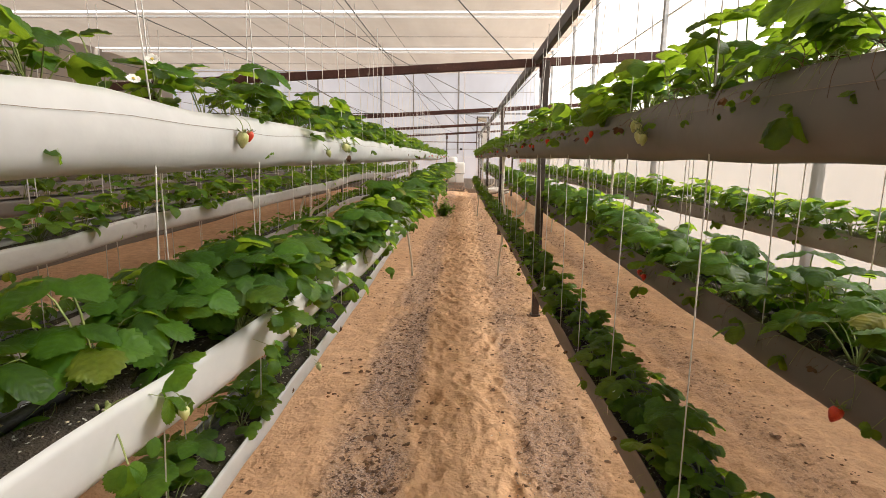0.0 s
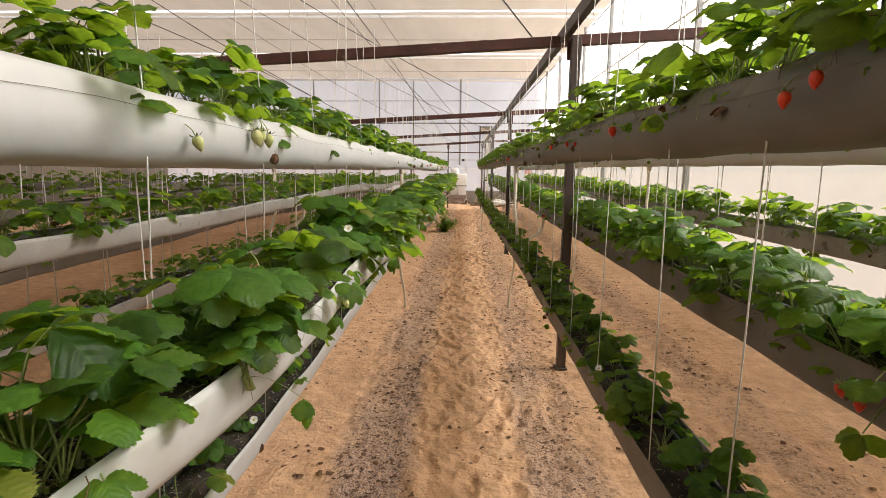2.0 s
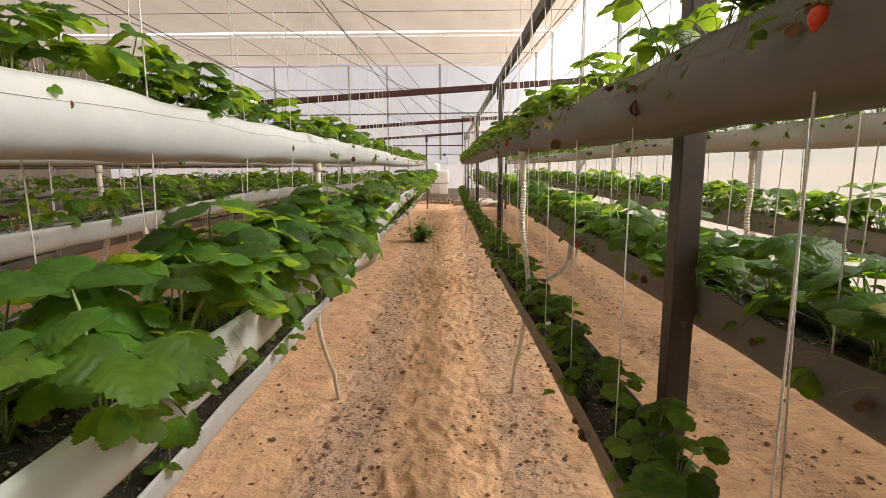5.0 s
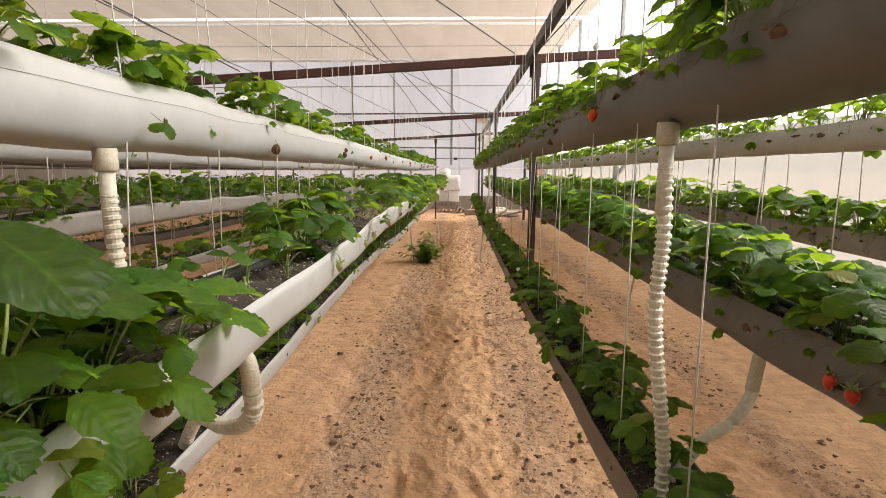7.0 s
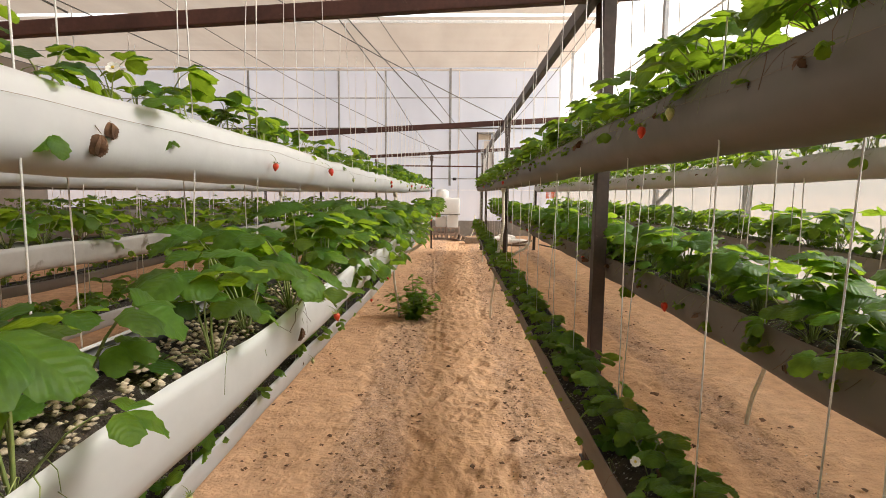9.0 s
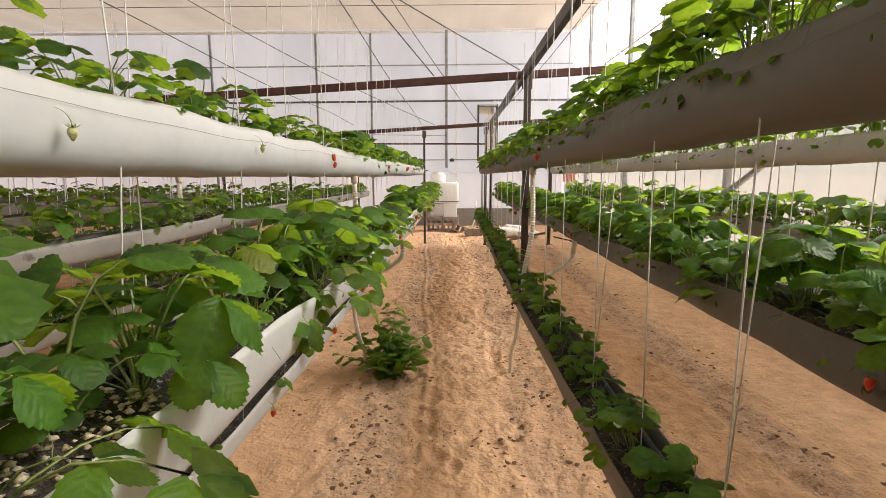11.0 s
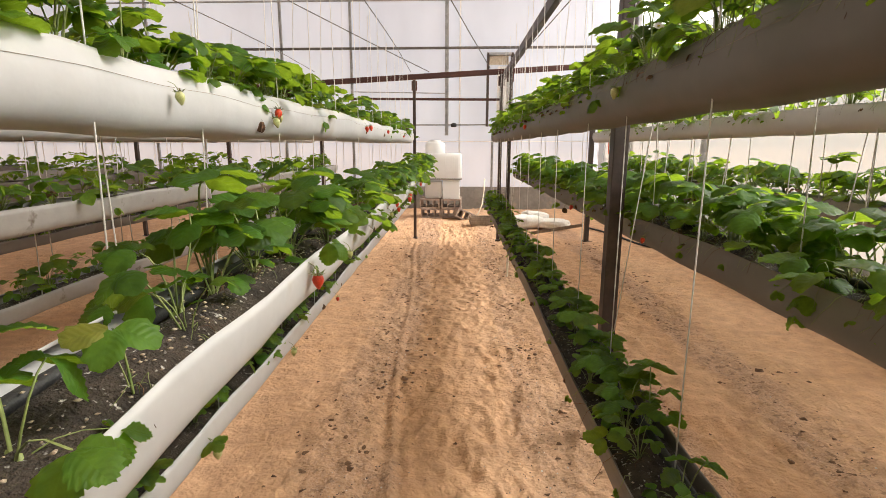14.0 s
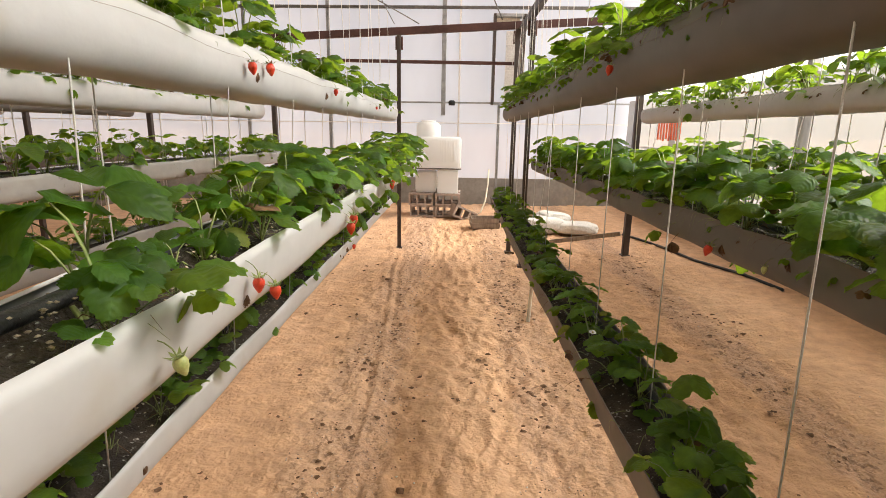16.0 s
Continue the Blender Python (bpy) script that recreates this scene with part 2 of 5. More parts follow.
# ---- mesh helpers ----
def mesh_of(name, verts, faces, mats, slots=None, smooth=True, uvs=None):
    me = bpy.data.meshes.new(name)
    me.from_pydata([tuple(v) for v in verts], [], [tuple(f) for f in faces])
    if uvs is not None:
        me.uv_layers.new(name="UVMap")
        me.uv_layers[0].data.foreach_set("uv", [c for f in faces for i in f for c in uvs[i]])
    for m in mats if isinstance(mats, (list, tuple)) else [mats]:
        me.materials.append(m)
    me.polygons.foreach_set("use_smooth", [smooth] * len(me.polygons))
    if slots is not None:
        me.polygons.foreach_set("material_index", slots)
    me.update()
    return me


def bm_mesh(name, bm, mat, smooth=False):
    me = bpy.data.meshes.new(name)
    bmesh.ops.recalc_face_normals(bm, faces=bm.faces)
    bm.to_mesh(me)
    bm.free()
    me.materials.append(mat)
    me.polygons.foreach_set("use_smooth", [smooth] * len(me.polygons))
    return me


def put(name, me, parent=None, m=None, label=""):
    ob = new(name, me)
    if parent:
        ob.parent = parent
    if m is not None:
        ob.matrix_local = m
    if label:
        ob["label"] = label
    return ob


def box_bm(size, at=(0, 0, 0), bevel=0.004, bm=None, turn=None):
    bm = bm or bmesh.new()
    m = Matrix.Translation(at) @ (turn or Matrix.Identity(4)) @ Matrix.Diagonal((*size, 1))
    r = bmesh.ops.create_cube(bm, size=1, matrix=m)
    if bevel:
        es = list({e for v in r["verts"] for e in v.link_edges})
        bmesh.ops.bevel(bm, geom=es, offset=bevel, segments=2, affect="EDGES", profile=0.6)
    return bm


def tube_mesh(name, pts, radii, sides, mat, smooth=True, closed=True):
    """A round tube through the points; radii: one or one a point."""
    pts = [Vector(p) for p in pts]
    if isinstance(radii, (int, float)):
        radii = [radii] * len(pts)
    verts, faces = [], []
    for i, p in enumerate(pts):
        d = (pts[min(i + 1, len(pts) - 1)] - pts[max(i - 1, 0)]).normalized()
        a = d.cross(Vector((0.31, 0.95, 0.05))).normalized() if abs(d.z) > 0.5 else d.cross(Vector((0, 0, 1))).normalized()
        b = d.cross(a)
        for k in range(sides):
            w = 2 * math.pi * k / sides
            verts.append(p + (a * math.cos(w) + b * math.sin(w)) * radii[i])
    for i in range(len(pts) - 1):
        for k in range(sides):
            k2 = (k + 1) % sides
            faces.append((i * sides + k, i * sides + k2, (i + 1) * sides + k2, (i + 1) * sides + k))
    if closed:
        faces.append(tuple(range(sides))[::-1])
        faces.append(tuple((len(pts) - 1) * sides + k for k in range(sides)))
    return mesh_of(name, verts, faces, mat, smooth=smooth)


def lerp(table, y):
    return float(np.interp(y, [a for a, _ in table], [b for _, b in table]))


# ---- the house: floor, walls, roof ----
X0, X1, Y0, Y1, ROOF = -14.0, 3.4, -4.0, 26.4, 5.5


def ground_height(x, y):
    h = 0.022 * noise.noise((x * 2.1, y * 1.3, 0)) + 0.020 * noise.noise((x * 7, y * 4.5, 3)) + 0.016 * noise.noise((x * 16, y * 11, 6)) + 0.008 * noise.noise((x * 36, y * 27, 9))
    for c in (0.05, 1.5, -1.45, -2.9, -4.35):
        d = (x - c) / 0.36
        h -= 0.018 * math.exp(-d * d)
    return h


STEPS = []
for i in range(380):
    STEPS.append((0.05 + rng.uniform(-0.36, 0.36), rng.uniform(0.5, 24), rng.gauss(0, 0.4)))
for i in range(300):
    STEPS.append((rng.uniform(1.0, 2.0), rng.uniform(0, 24), rng.uniform(-0.6, 0.6)))


def build_floor():
    xs = np.concatenate([np.arange(X0, -4.5, 0.4), np.arange(-4.5, -1.5, 0.12), np.arange(-1.5, -0.75, 0.05), np.arange(-0.75, 0.85, 0.014), np.arange(0.85, 2.1, 0.028), np.arange(2.1, X1 + 0.05, 0.09)])
    ys = np.concatenate([np.arange(Y0, 1.4, 0.2), np.arange(1.4, 21, 0.016), np.arange(21, Y1 + 0.1, 0.08)])
    gx, gy = np.meshgrid(xs, ys)
    gz = np.zeros_like(gx)
    for j in range(len(ys)):
        for i in range(len(xs)):
            gz[j, i] = ground_height(float(xs[i]), float(ys[j]))
    for sx, sy, sa in STEPS:
        i0, i1 = np.searchsorted(xs, [sx - 0.3, sx + 0.3])
        j0, j1 = np.searchsorted(ys, [sy - 0.3, sy + 0.3])
        dx, dy = gx[j0:j1, i0:i1] - sx, gy[j0:j1, i0:i1] - sy
        u, v = dx * math.cos(sa) + dy * math.sin(sa), -dx * math.sin(sa) + dy * math.cos(sa)
        r = np.sqrt((u / 0.055) ** 2 + (v / 0.14) ** 2)
        deep = rng.uniform(0.25, 1.0)
        gz[j0:j1, i0:i1] += -0.015 * deep * np.clip(1.15 - r, 0, 0.6) / 0.6 + 0.009 * deep * np.exp(-((r - 1.3) / 0.22) ** 2) + 0.0032 * np.sin(v * 230) * (r < 0.95)
    # the narrow double track of a barrow wheel
    cx = -0.33 - 0.055 * (gy - 17.5) + 0.02 * np.sin(gy * 1.7)
    on = np.clip((gy - 13.0) / 2, 0, 1) * np.clip((22.5 - gy), 0, 1)
    gz += on * (0.012 * np.exp(-((gx - cx) / 0.018) ** 2) - 0.008 * np.exp(-((np.abs(gx - cx) - 0.045) / 0.02) ** 2))
    n = len(xs)
    verts = np.stack([gx, gy, gz], -1).reshape(-1, 3)
    idx = np.arange(len(xs) * len(ys)).reshape(len(ys), n)
    faces = np.stack([idx[:-1, :-1], idx[:-1, 1:], idx[1:, 1:], idx[1:, :-1]], -1).reshape(-1, 4)
    me = bpy.data.meshes.new("floor")
    me.from_pydata(verts.tolist(), [], faces.tolist())
    me.materials.append(SAND)
    me.polygons.foreach_set("use_smooth", [True] * len(me.polygons))
    return tagged(new("floor", me), "trodden orange sand floor with grey grit along the troughs", "floor", kind="structure")


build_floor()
tagged(put("ground", mesh_of("ground", [(-400, -400, -0.12), (400, -400, -0.12), (400, 400, -0.12), (-400, 400, -0.12)], [(0, 1, 2, 3)], SAND)), "open sandy ground round the greenhouse", "ground", kind="structure")


def film_wall(name, corner, along, length, height, label, mat=None):
    """A film wall with slight billows; 12 mm thick, corner at the inner bottom."""
    along = Vector(along)
    out = along.cross(Vector((0, 0, 1)))
    nu, nv = int(length / 0.35), int(height / 0.35)
    verts, faces = [], []
    for side in (0, 1):
        for j in range(nv + 1):
            for i in range(nu + 1):
                u, v = length * i / nu, height * j / nv
                w = 0.012 * noise.noise((u * 1.1, v * 0.8, len(name))) if 0 < i < nu and 0 < j < nv else 0
                verts.append(Vector(corner) + along * u + Vector((0, 0, v)) + out * (w + 0.012 * side))
    s = (nu + 1) * (nv + 1)
    for j in range(nv):
        for i in range(nu):
            a = j * (nu + 1) + i
            faces.append((a, a + 1, a + nu + 2, a + nu + 1))
    # one sheet carries the light; the second closes the rim
    return tagged(put(name, mesh_of(name, verts[:s], faces, mat or FILM)), label, "wall", kind="structure")


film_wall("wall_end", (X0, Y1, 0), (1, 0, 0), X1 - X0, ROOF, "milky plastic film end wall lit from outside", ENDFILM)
film_wall("wall_right", (X1, Y1, 0), (0, -1, 0), Y1 - Y0, ROOF, "bright milky plastic film side wall in sunlight")
# Unseen back and left walls, added dim so that little daylight enters there.
film_wall("wall_back", (X1, Y0, 0), (-1, 0, 0), X1 - X0, ROOF, "added back wall of dim beige cloth that blocks stray light", CLOTH)
film_wall("wall_left", (X0, Y0, 0), (0, 1, 0), Y1 - Y0, ROOF, "added left wall of dim beige cloth that blocks stray light", CLOTH)

def side_sheet():
    """The sagging dusty sheet that covers the lower part of the side wall."""
    verts, faces, n, m = [], [], 120, 8
    for j in range(m + 1):
        for i in range(n + 1):
            y, z = Y0 + 0.1 + (Y1 - Y0 - 0.3) * i / n, 1.95 * j / m
            verts.append((X1 - 0.20 + 0.02 * noise.noise((y * 1.5, z * 2, 3)), y, z + (0.03 * noise.noise((y * 0.9, 0, 1)) if j == m else 0)))
    for j in range(m):
        for i in range(n):
            a = j * (n + 1) + i
            faces.append((a, a + 1, a + n + 2, a + n + 1))
    tagged(put("wall_right_sheet", mesh_of("wall_right_sheet", verts, faces, NET)), "dusty beige sheet over the lower half of the side wall", "wall sheet", kind="structure")


side_sheet()
for nm, size, at in (("trim_end_skirt", (X1 - X0 - 0.2, 0.02, 0.52), ((X0 + X1) / 2, Y1 - 0.05, 0.24)), ("trim_right_skirt", (0.02, Y1 - Y0 - 0.2, 0.52), (X1 - 0.05, (Y0 + Y1) / 2, 0.24))):
    tagged(put(nm, bm_mesh(nm, box_bm(size, at, 0.003), SKIRT)), "dusty grey sheet skirt along the foot of the wall", "wall skirt", kind="structure")


SCREEN_GAPS = (-3.8, 0.9, 6.0, 11.1, 16.2, 21.3)


def build_roof():
    nx, ny = 46, 304
    verts, faces = [], []
    for j in range(ny + 1):
        y = Y0 + (Y1 - Y0) * j / ny
        for i in range(nx + 1):
            x = X0 + (X1 - X0) * i / nx
            sag = -0.05 * abs(math.sin((y - 16.2) / 5.1 * math.pi)) + 0.02 * noise.noise((x * 0.6, y * 3, 5))
            verts.append((x, y, ROOF + sag))
    for j in range(ny):
        for i in range(nx):
            a = j * (nx + 1) + i
            faces.append((a, a + nx + 1, a + nx + 2, a + 1))
    slots = [int(any(abs(Y0 + (Y1 - Y0) * (j + 0.5) / ny - y) < 0.09 for y in SCREEN_GAPS)) for j in range(ny) for i in range(nx)]
    tagged(put("ceiling", mesh_of("ceiling", verts, faces, [SCREEN, FILM], slots)), "beige woven shade screen drawn under the roof", "ceiling", kind="structure")


build_roof()


# ---- steelwork ----
def bar(name, a, b, w, h, mat, label, category="beam", kind="structure"):
    """A hollow-section bar from a to b, w wide and h high, with rounded arrises."""
    a, b = Vector(a), Vector(b)
    d = b - a
    turn = d.to_track_quat("X", "Z").to_matrix().to_4x4()
    bm = box_bm((d.length, w, h), (0, 0, 0), min(w, h) * 0.12)
    ob = put(name, bm_mesh(name, bm, mat), m=Matrix.Translation((a + b) / 2) @ turn)
    return tagged(ob, label, category, kind=kind)


BAYS = (0.95, 6.35, 11.7, 16.85, 22.35)


def beam_z(x):
    return 2.46 + 0.058 * (x + 0.4)


for y in BAYS:
    bar("trim_cross_beam", (X0 + 0.1, y + 0.06, beam_z(X0)), (X1 - 0.1, y + 0.06, beam_z(X1)), 0.06, 0.078, RUST, "red-brown oxide steel cross beam with cord ends tied on", "beam")
bar("trim_long_beam", (0.74, Y0 + 0.3, 2.62), (0.72, 22.5, 2.46), 0.05, 0.09, DARKSTEEL, "dark brown steel beam running along the row of posts", "beam")
bar("trim_low_pipe", (-1.75, 22.36, 2.13), (0.66, 22.36, 2.12), 0.035, 0.035, RUST, "thin red-brown pipe tying the end posts", "pipe")
for y in (*(g + 0.16 for g in SCREEN_GAPS), 26.3):
    bar("trim_screen_bar", (X0 + 0.1, y, ROOF - 0.10), (X1 - 0.1, y, ROOF - 0.10), 0.05, 0.06, WHITEBAR, "white bar carrying the folded shade screen", "bar")
for y in (3.4, 8.5, 13.6, 18.7, 23.9):
    bar("trim_screen_wire", (X0 + 0.1, y, ROOF - 0.13), (X1 - 0.1, y, ROOF - 0.13), 0.012, 0.012, WIRE, "thin dark wire under the shade screen", "wire")
for x in (-6.9, -3.9, -2.35):
    bar("trim_end_stud", (x, Y1 - 0.06, 0.0), (x, Y1 - 0.06, ROOF - 0.05), 0.055, 0.055, GALV, "grey steel stud of the end wall", "stud")
bar("trim_end_stud", (-0.22, Y1 - 0.08, 1.66), (-0.22, Y1 - 0.08, ROOF - 0.05), 0.10, 0.08, GALV, "thick grey steel stud ending above the tank", "stud")
bar("trim_end_stud", (0.07, Y1 - 0.05, 0.5), (0.07, Y1 - 0.05, ROOF - 0.05), 0.035, 0.035, WHITEBAR, "thin pale stud of the end wall", "stud")
bar("trim_end_stud", (0.82, Y1 - 0.05, 0.3), (0.82, Y1 - 0.05, 1.86), 0.05, 0.05, GALV, "grey steel stud under the fan frame", "stud")
for z, w, mt in ((1.49, 0.018, WHITEBAR), (1.86, 0.03, GALV), (3.5, 0.05, WIRE), (4.48, 0.03, GALV)):
    bar("trim_end_rail", (X0 + 0.1, Y1 - 0.13, z - 0.05), (X1 - 0.1, Y1 - 0.13, z + 0.05), w, w, mt, "thin grey rail across the end wall", "rail")
bar("trim_end_rail", (-2.35, Y1 - 0.16, 2.6), (-0.26, Y1 - 0.16, 2.57), 0.02, 0.02, GALV, "short thin rail on the end wall", "rail")
for y in (2.0, 6.0, 10.2, 14.9, 17.6, 21.4, 24.4):
    bar("trim_side_stud", (X1 - 0.09, y, 0.0), (X1 - 0.09, y, ROOF - 0.05), 0.09, 0.07, GALV, "grey steel stud of the side wall", "stud")
for z in (1.15, 2.5, 3.9):
    bar("trim_side_rail", (X1 - 0.05, Y0 + 0.1, z), (X1 - 0.05, Y1 - 0.1, z), 0.03, 0.03, WHITEBAR, "thin pale rail along the side wall", "rail")
bar("trim_side_brace", (X1 - 0.16, 15.2, 2.3), (X1 - 0.16, 19.6, 0.3), 0.05, 0.05, GALV, "slanting grey steel brace of the side wall", "brace")


def post(x, y, top, w=0.068, name="steel_post", foot=True):
    ob = put(name, bm_mesh(name, box_bm((w, w, top + 0.25), (0, 0, top / 2 - 0.125), 0.005), DARKSTEEL), m=pose(x, y, 0))
    put("foot_collar", bm_mesh("foot_collar", box_bm((w + 0.03, w + 0.03, 0.03), (0, 0, 0.0), 0.004), DARKSTEEL), ob)
    put("beam_plate", bm_mesh("beam_plate", box_bm((w + 0.04, 0.012, 0.14), (0, w / 2 + 0.007, top - 0.08), 0.003), RUST), ob)
    return tagged(ob, "dark brown square steel post standing in the sand", "post", "greenhouse posts")


for x, y in ((0.80, 6.24), (0.804, 11.75), (0.768, 16.73)):
    post(x, y, 2.52)
post(0.67, 22.25, 2.46, 0.05)
post(0.74, 21.6, 2.44, 0.05)
post(2.02, 22.2, 2.56)
post(-0.625, 22.35, 2.40, 0.044)
for x in (-2.05, -3.5, -4.95):
    post(x, 22.35, 2.3, 0.052)

# tie cables slung from the roof to the beams
for i, (xa, ya, xb, yb) in enumerate([(-5.4, 5, 0.6, 11.7), (-3.2, 6.2, -0.2, 16.85), (-5.6, 11.2, 0.7, 16.85), (-2.4, 11.2, 0.5, 22.3), (-6.2, 16.3, -0.4, 22.3), (-3.0, 1.0, 0.5, 6.4), (-6.0, 6.1, -2.0, 11.7), (2.9, 16.2, 0.8, 22.3), (3.0, 6.2, 0.8, 11.7)]):
    a, b = Vector((xa, ya, ROOF - 0.12)), Vector((xb, yb, beam_z(xb) + 0.05))
    pts = [a.lerp(b, k / 8) - Vector((0, 0, 0.25 * math.sin(math.pi * k / 8))) for k in range(9)]
    tagged(put("tie_cable", tube_mesh("tie_cable", pts, 0.006, 5, WIRE)), "thin dark slack cable slung under the roof", "cable", "roof cables")


# ---- troughs ----
PROFILE = [math.radians(a) for a in range(42, -223, -12)]
CHEEKS = [(1.02, 0.86), (1.03, 0.5), (1.01, 0.1), (0.97, -0.35), (0.92, -0.66), (0.80, -0.88), (0.60, -0.97), (0.2, -1.0)]
CHEEKS += [(-u, v) for u, v in CHEEKS[::-1]]
ROW_UP = [(-3, 1.635), (11, 1.60), (13, 1.565), (16, 1.53), (22.2, 1.49)]
ROW_MID = [(-3, 1.06), (5, 1.05), (8, 1.03), (11, 1.04), (16, 1.02), (22.2, 0.97)]
ROW_LOW = [(-3, 0.66), (11, 0.61), (16, 0.59), (22.2, 0.57)]
LEFT_UP = [(-3, 1.60), (2, 1.585), (10.5, 1.535), (12.5, 1.50), (16, 1.475), (22.2, 1.475)]
LEFT_MID = [(-3, 1.13), (3.2, 1.115), (3.8, 1.15), (8, 1.15), (9.3, 1.183), (10.5, 1.17), (12.2, 1.12), (13.2, 1.08), (14.7, 1.065), (15.3, 1.083), (17, 1.07), (22.2, 1.03)]
LEFT_LOW = [(-3, 0.62), (4.7, 0.615), (6.5, 0.64), (8.4, 0.63), (9.2, 0.66), (10.5, 0.68), (11.3, 0.67), (13.5, 0.59), (17, 0.585), (22.2, 0.56)]


class Trough:
    def __init__(self, xc, table, half, ends, seed, fine, hh=0.092, grow=1.0, drift=None):
        self.drift = drift
        self.hh, self.grow, self.stand = hh, grow, None
        self.x, self.table, self.half, self.ends, self.seed = xc, table, half, ends, seed
        step = 0.11 if fine else 0.3
        n = int((ends[1] - ends[0]) / step)
        verts, faces = [], []
        flat = hh < 0.08
        section = CHEEKS if flat else PROFILE
        m = len(section)
        for j in range(n + 1):
            y = ends[0] + (ends[1] - ends[0]) * j / n
            for ring in (0, 1):
                for k, a in enumerate(section):
                    wob = 1 + 0.026 * noise.noise((k * 0.35, y * 1.6, seed)) + 0.02 * noise.noise((k * 0.9, y * 6, seed + 9))
                    rx, rz = (half - 0.005 * ring) * wob, (hh - 0.005 * ring) * wob
                    lip = 0.012 * noise.noise((y * 2.3, k * 0.2, seed + 4)) if k in (0, 1, m - 1, m - 2) else 0
                    if flat:
                        ca, sa = a
                        if sa > 0:
                            sa *= 0.80 if xc < 0 else float(np.interp(y, (11, 14), (1.0, 0.75)))
                    else:
                        ca, sa = math.cos(a), math.sin(a)
                        ca = math.copysign(abs(ca) ** 0.62, ca)
                        sa = math.copysign(abs(sa) ** 0.9, sa)
                    verts.append((self.centre(y) + rx * ca, y, self.bottom(y) + hh + rz * sa + lip))
        w = 2 * m
        for j in range(n):
            for k in range(m - 1):
                a, b = j * w + k, (j + 1) * w + k
                faces.append((a, a + 1, b + 1, b))
                faces.append((a + m + 1, a + m, b + m, b + m + 1))
            for k in (0, m - 1):
                a, b = j * w + k, (j + 1) * w + k
                faces.append((a, b, b + m, a + m))
        # closed ends
        for j in (0, n):
            faces.append(tuple(j * w + k for k in range(m)))
        # Liner copies by seed and depth; two carry shade in their base colour.
        self.ob = put("hanging_trough", mesh_of("hanging_trough", verts, faces, SHADELINER if seed % 40 > 20 else LINER if seed < 20 or hh > 0.08 else DIMLINER))
        self.soil(fine)

    def centre(self, y):
        return self.x + (lerp(self.drift, y) if self.drift else 0) + 0.012 * noise.noise((y * 0.35, self.seed, 2))

    def bottom(self, y):
        return lerp(self.table, y) + 0.006 * noise.noise((y * 0.55, self.seed, 7)) - 0.003 * math.sin(y * 11.4 + self.seed)

    def top(self, y):
        return self.bottom(y) + self.hh * 1.62

    def soil(self, fine):
        step, cols = (0.06, 9) if fine else (0.3, 4)
        n = int((self.ends[1] - self.ends[0]) / step)
        verts, faces = [], []
        for j in range(n + 1):
            y = self.ends[0] + 0.01 + (self.ends[1] - self.ends[0] - 0.02) * j / n
            for i in range(cols + 1):
                u = i / cols * 2 - 1
                z = self.top(y) - 0.03 + 0.016 * (1 - u * u) + 0.016 * noise.noise((u * 4, y * 9, self.seed)) + 0.02 * noise.noise((u, y * 1.2, self.seed))
                verts.append((self.centre(y) + u * (self.half - 0.018), y, z))
        for j in range(n):
            for i in range(cols):
                a = j * (cols + 1) + i
                faces.append((a, a + 1, a + cols + 2, a + cols + 1))
        put("soil", mesh_of("soil", verts, faces, SOIL), self.ob, label="dark potting mix flecked with white perlite")
        if fine and self.bottom(5) > 1.3:
            s = math.copysign(1, -self.x)
            pts = [(self.centre(y) + s * (self.half * (1 + 0.05 * noise.noise((0.7, y * 1.6, self.seed))) + 0.002), y, self.top(y) - 0.035 + 0.012 * noise.noise((y * 1.7, 3, self.seed))) for y in np.arange(self.ends[0] + 0.05, self.ends[1], 0.11)]
            put("seam_thread", tube_mesh("seam_thread", pts, 0.0005, 4, WOOD), self.ob, label="thin dark seam thread")
        if fine:
            pts = [(self.centre(y) + math.copysign(0.045, self.x) + 0.012 * noise.noise((y, self.seed, 1)), y, self.top(y) - 0.004 + 0.006 * noise.noise((y * 2, 0, self.seed))) for y in np.arange(self.ends[0] + 0.05, self.ends[1], 0.25)]
            put("drip_tube", tube_mesh("drip_tube", pts, 0.012, 7, RUBBER), self.ob, label="black drip irrigation tube")


def row(c, left, ends, fine, seed):
    t = (LEFT_UP, LEFT_MID, LEFT_LOW) if left else (ROW_UP, ROW_MID, ROW_LOW)
    off = (-0.03, 0.272, -0.08) if left else (-0.15, 0.18, -0.15)
    made = []
    drift = [(0, 0.04), (7, 0.01), (10.5, -0.05), (16, -0.10), (22, -0.09)]
    for k, (tab, dx) in enumerate(zip(t, off)):
        tr = Trough(c + dx, tab, 0.098, ends, seed + k * 3.3, fine, ((0.090, 0.071, 0.064) if left else (0.086, 0.075, 0.068))[k], ((0.84, 0.90, 0.76) if left else (0.84, 0.98, 0.78))[k], drift if k == 2 and not left else [(1.5, -0.22), (1.9, -0.19), (2.3, -0.14), (2.8, -0.11), (3.4, -0.05), (4.2, -0.03), (5.5, 0.03), (10, 0.035), (13, 0)] if k == 1 and left else None)
        words = ("upper", "middle", "lower")[k]
        # The near right row's grey is shade put into its liner colour.
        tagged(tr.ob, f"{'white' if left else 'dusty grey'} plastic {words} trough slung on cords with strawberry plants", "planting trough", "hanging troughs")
        made.append(tr)
    return made


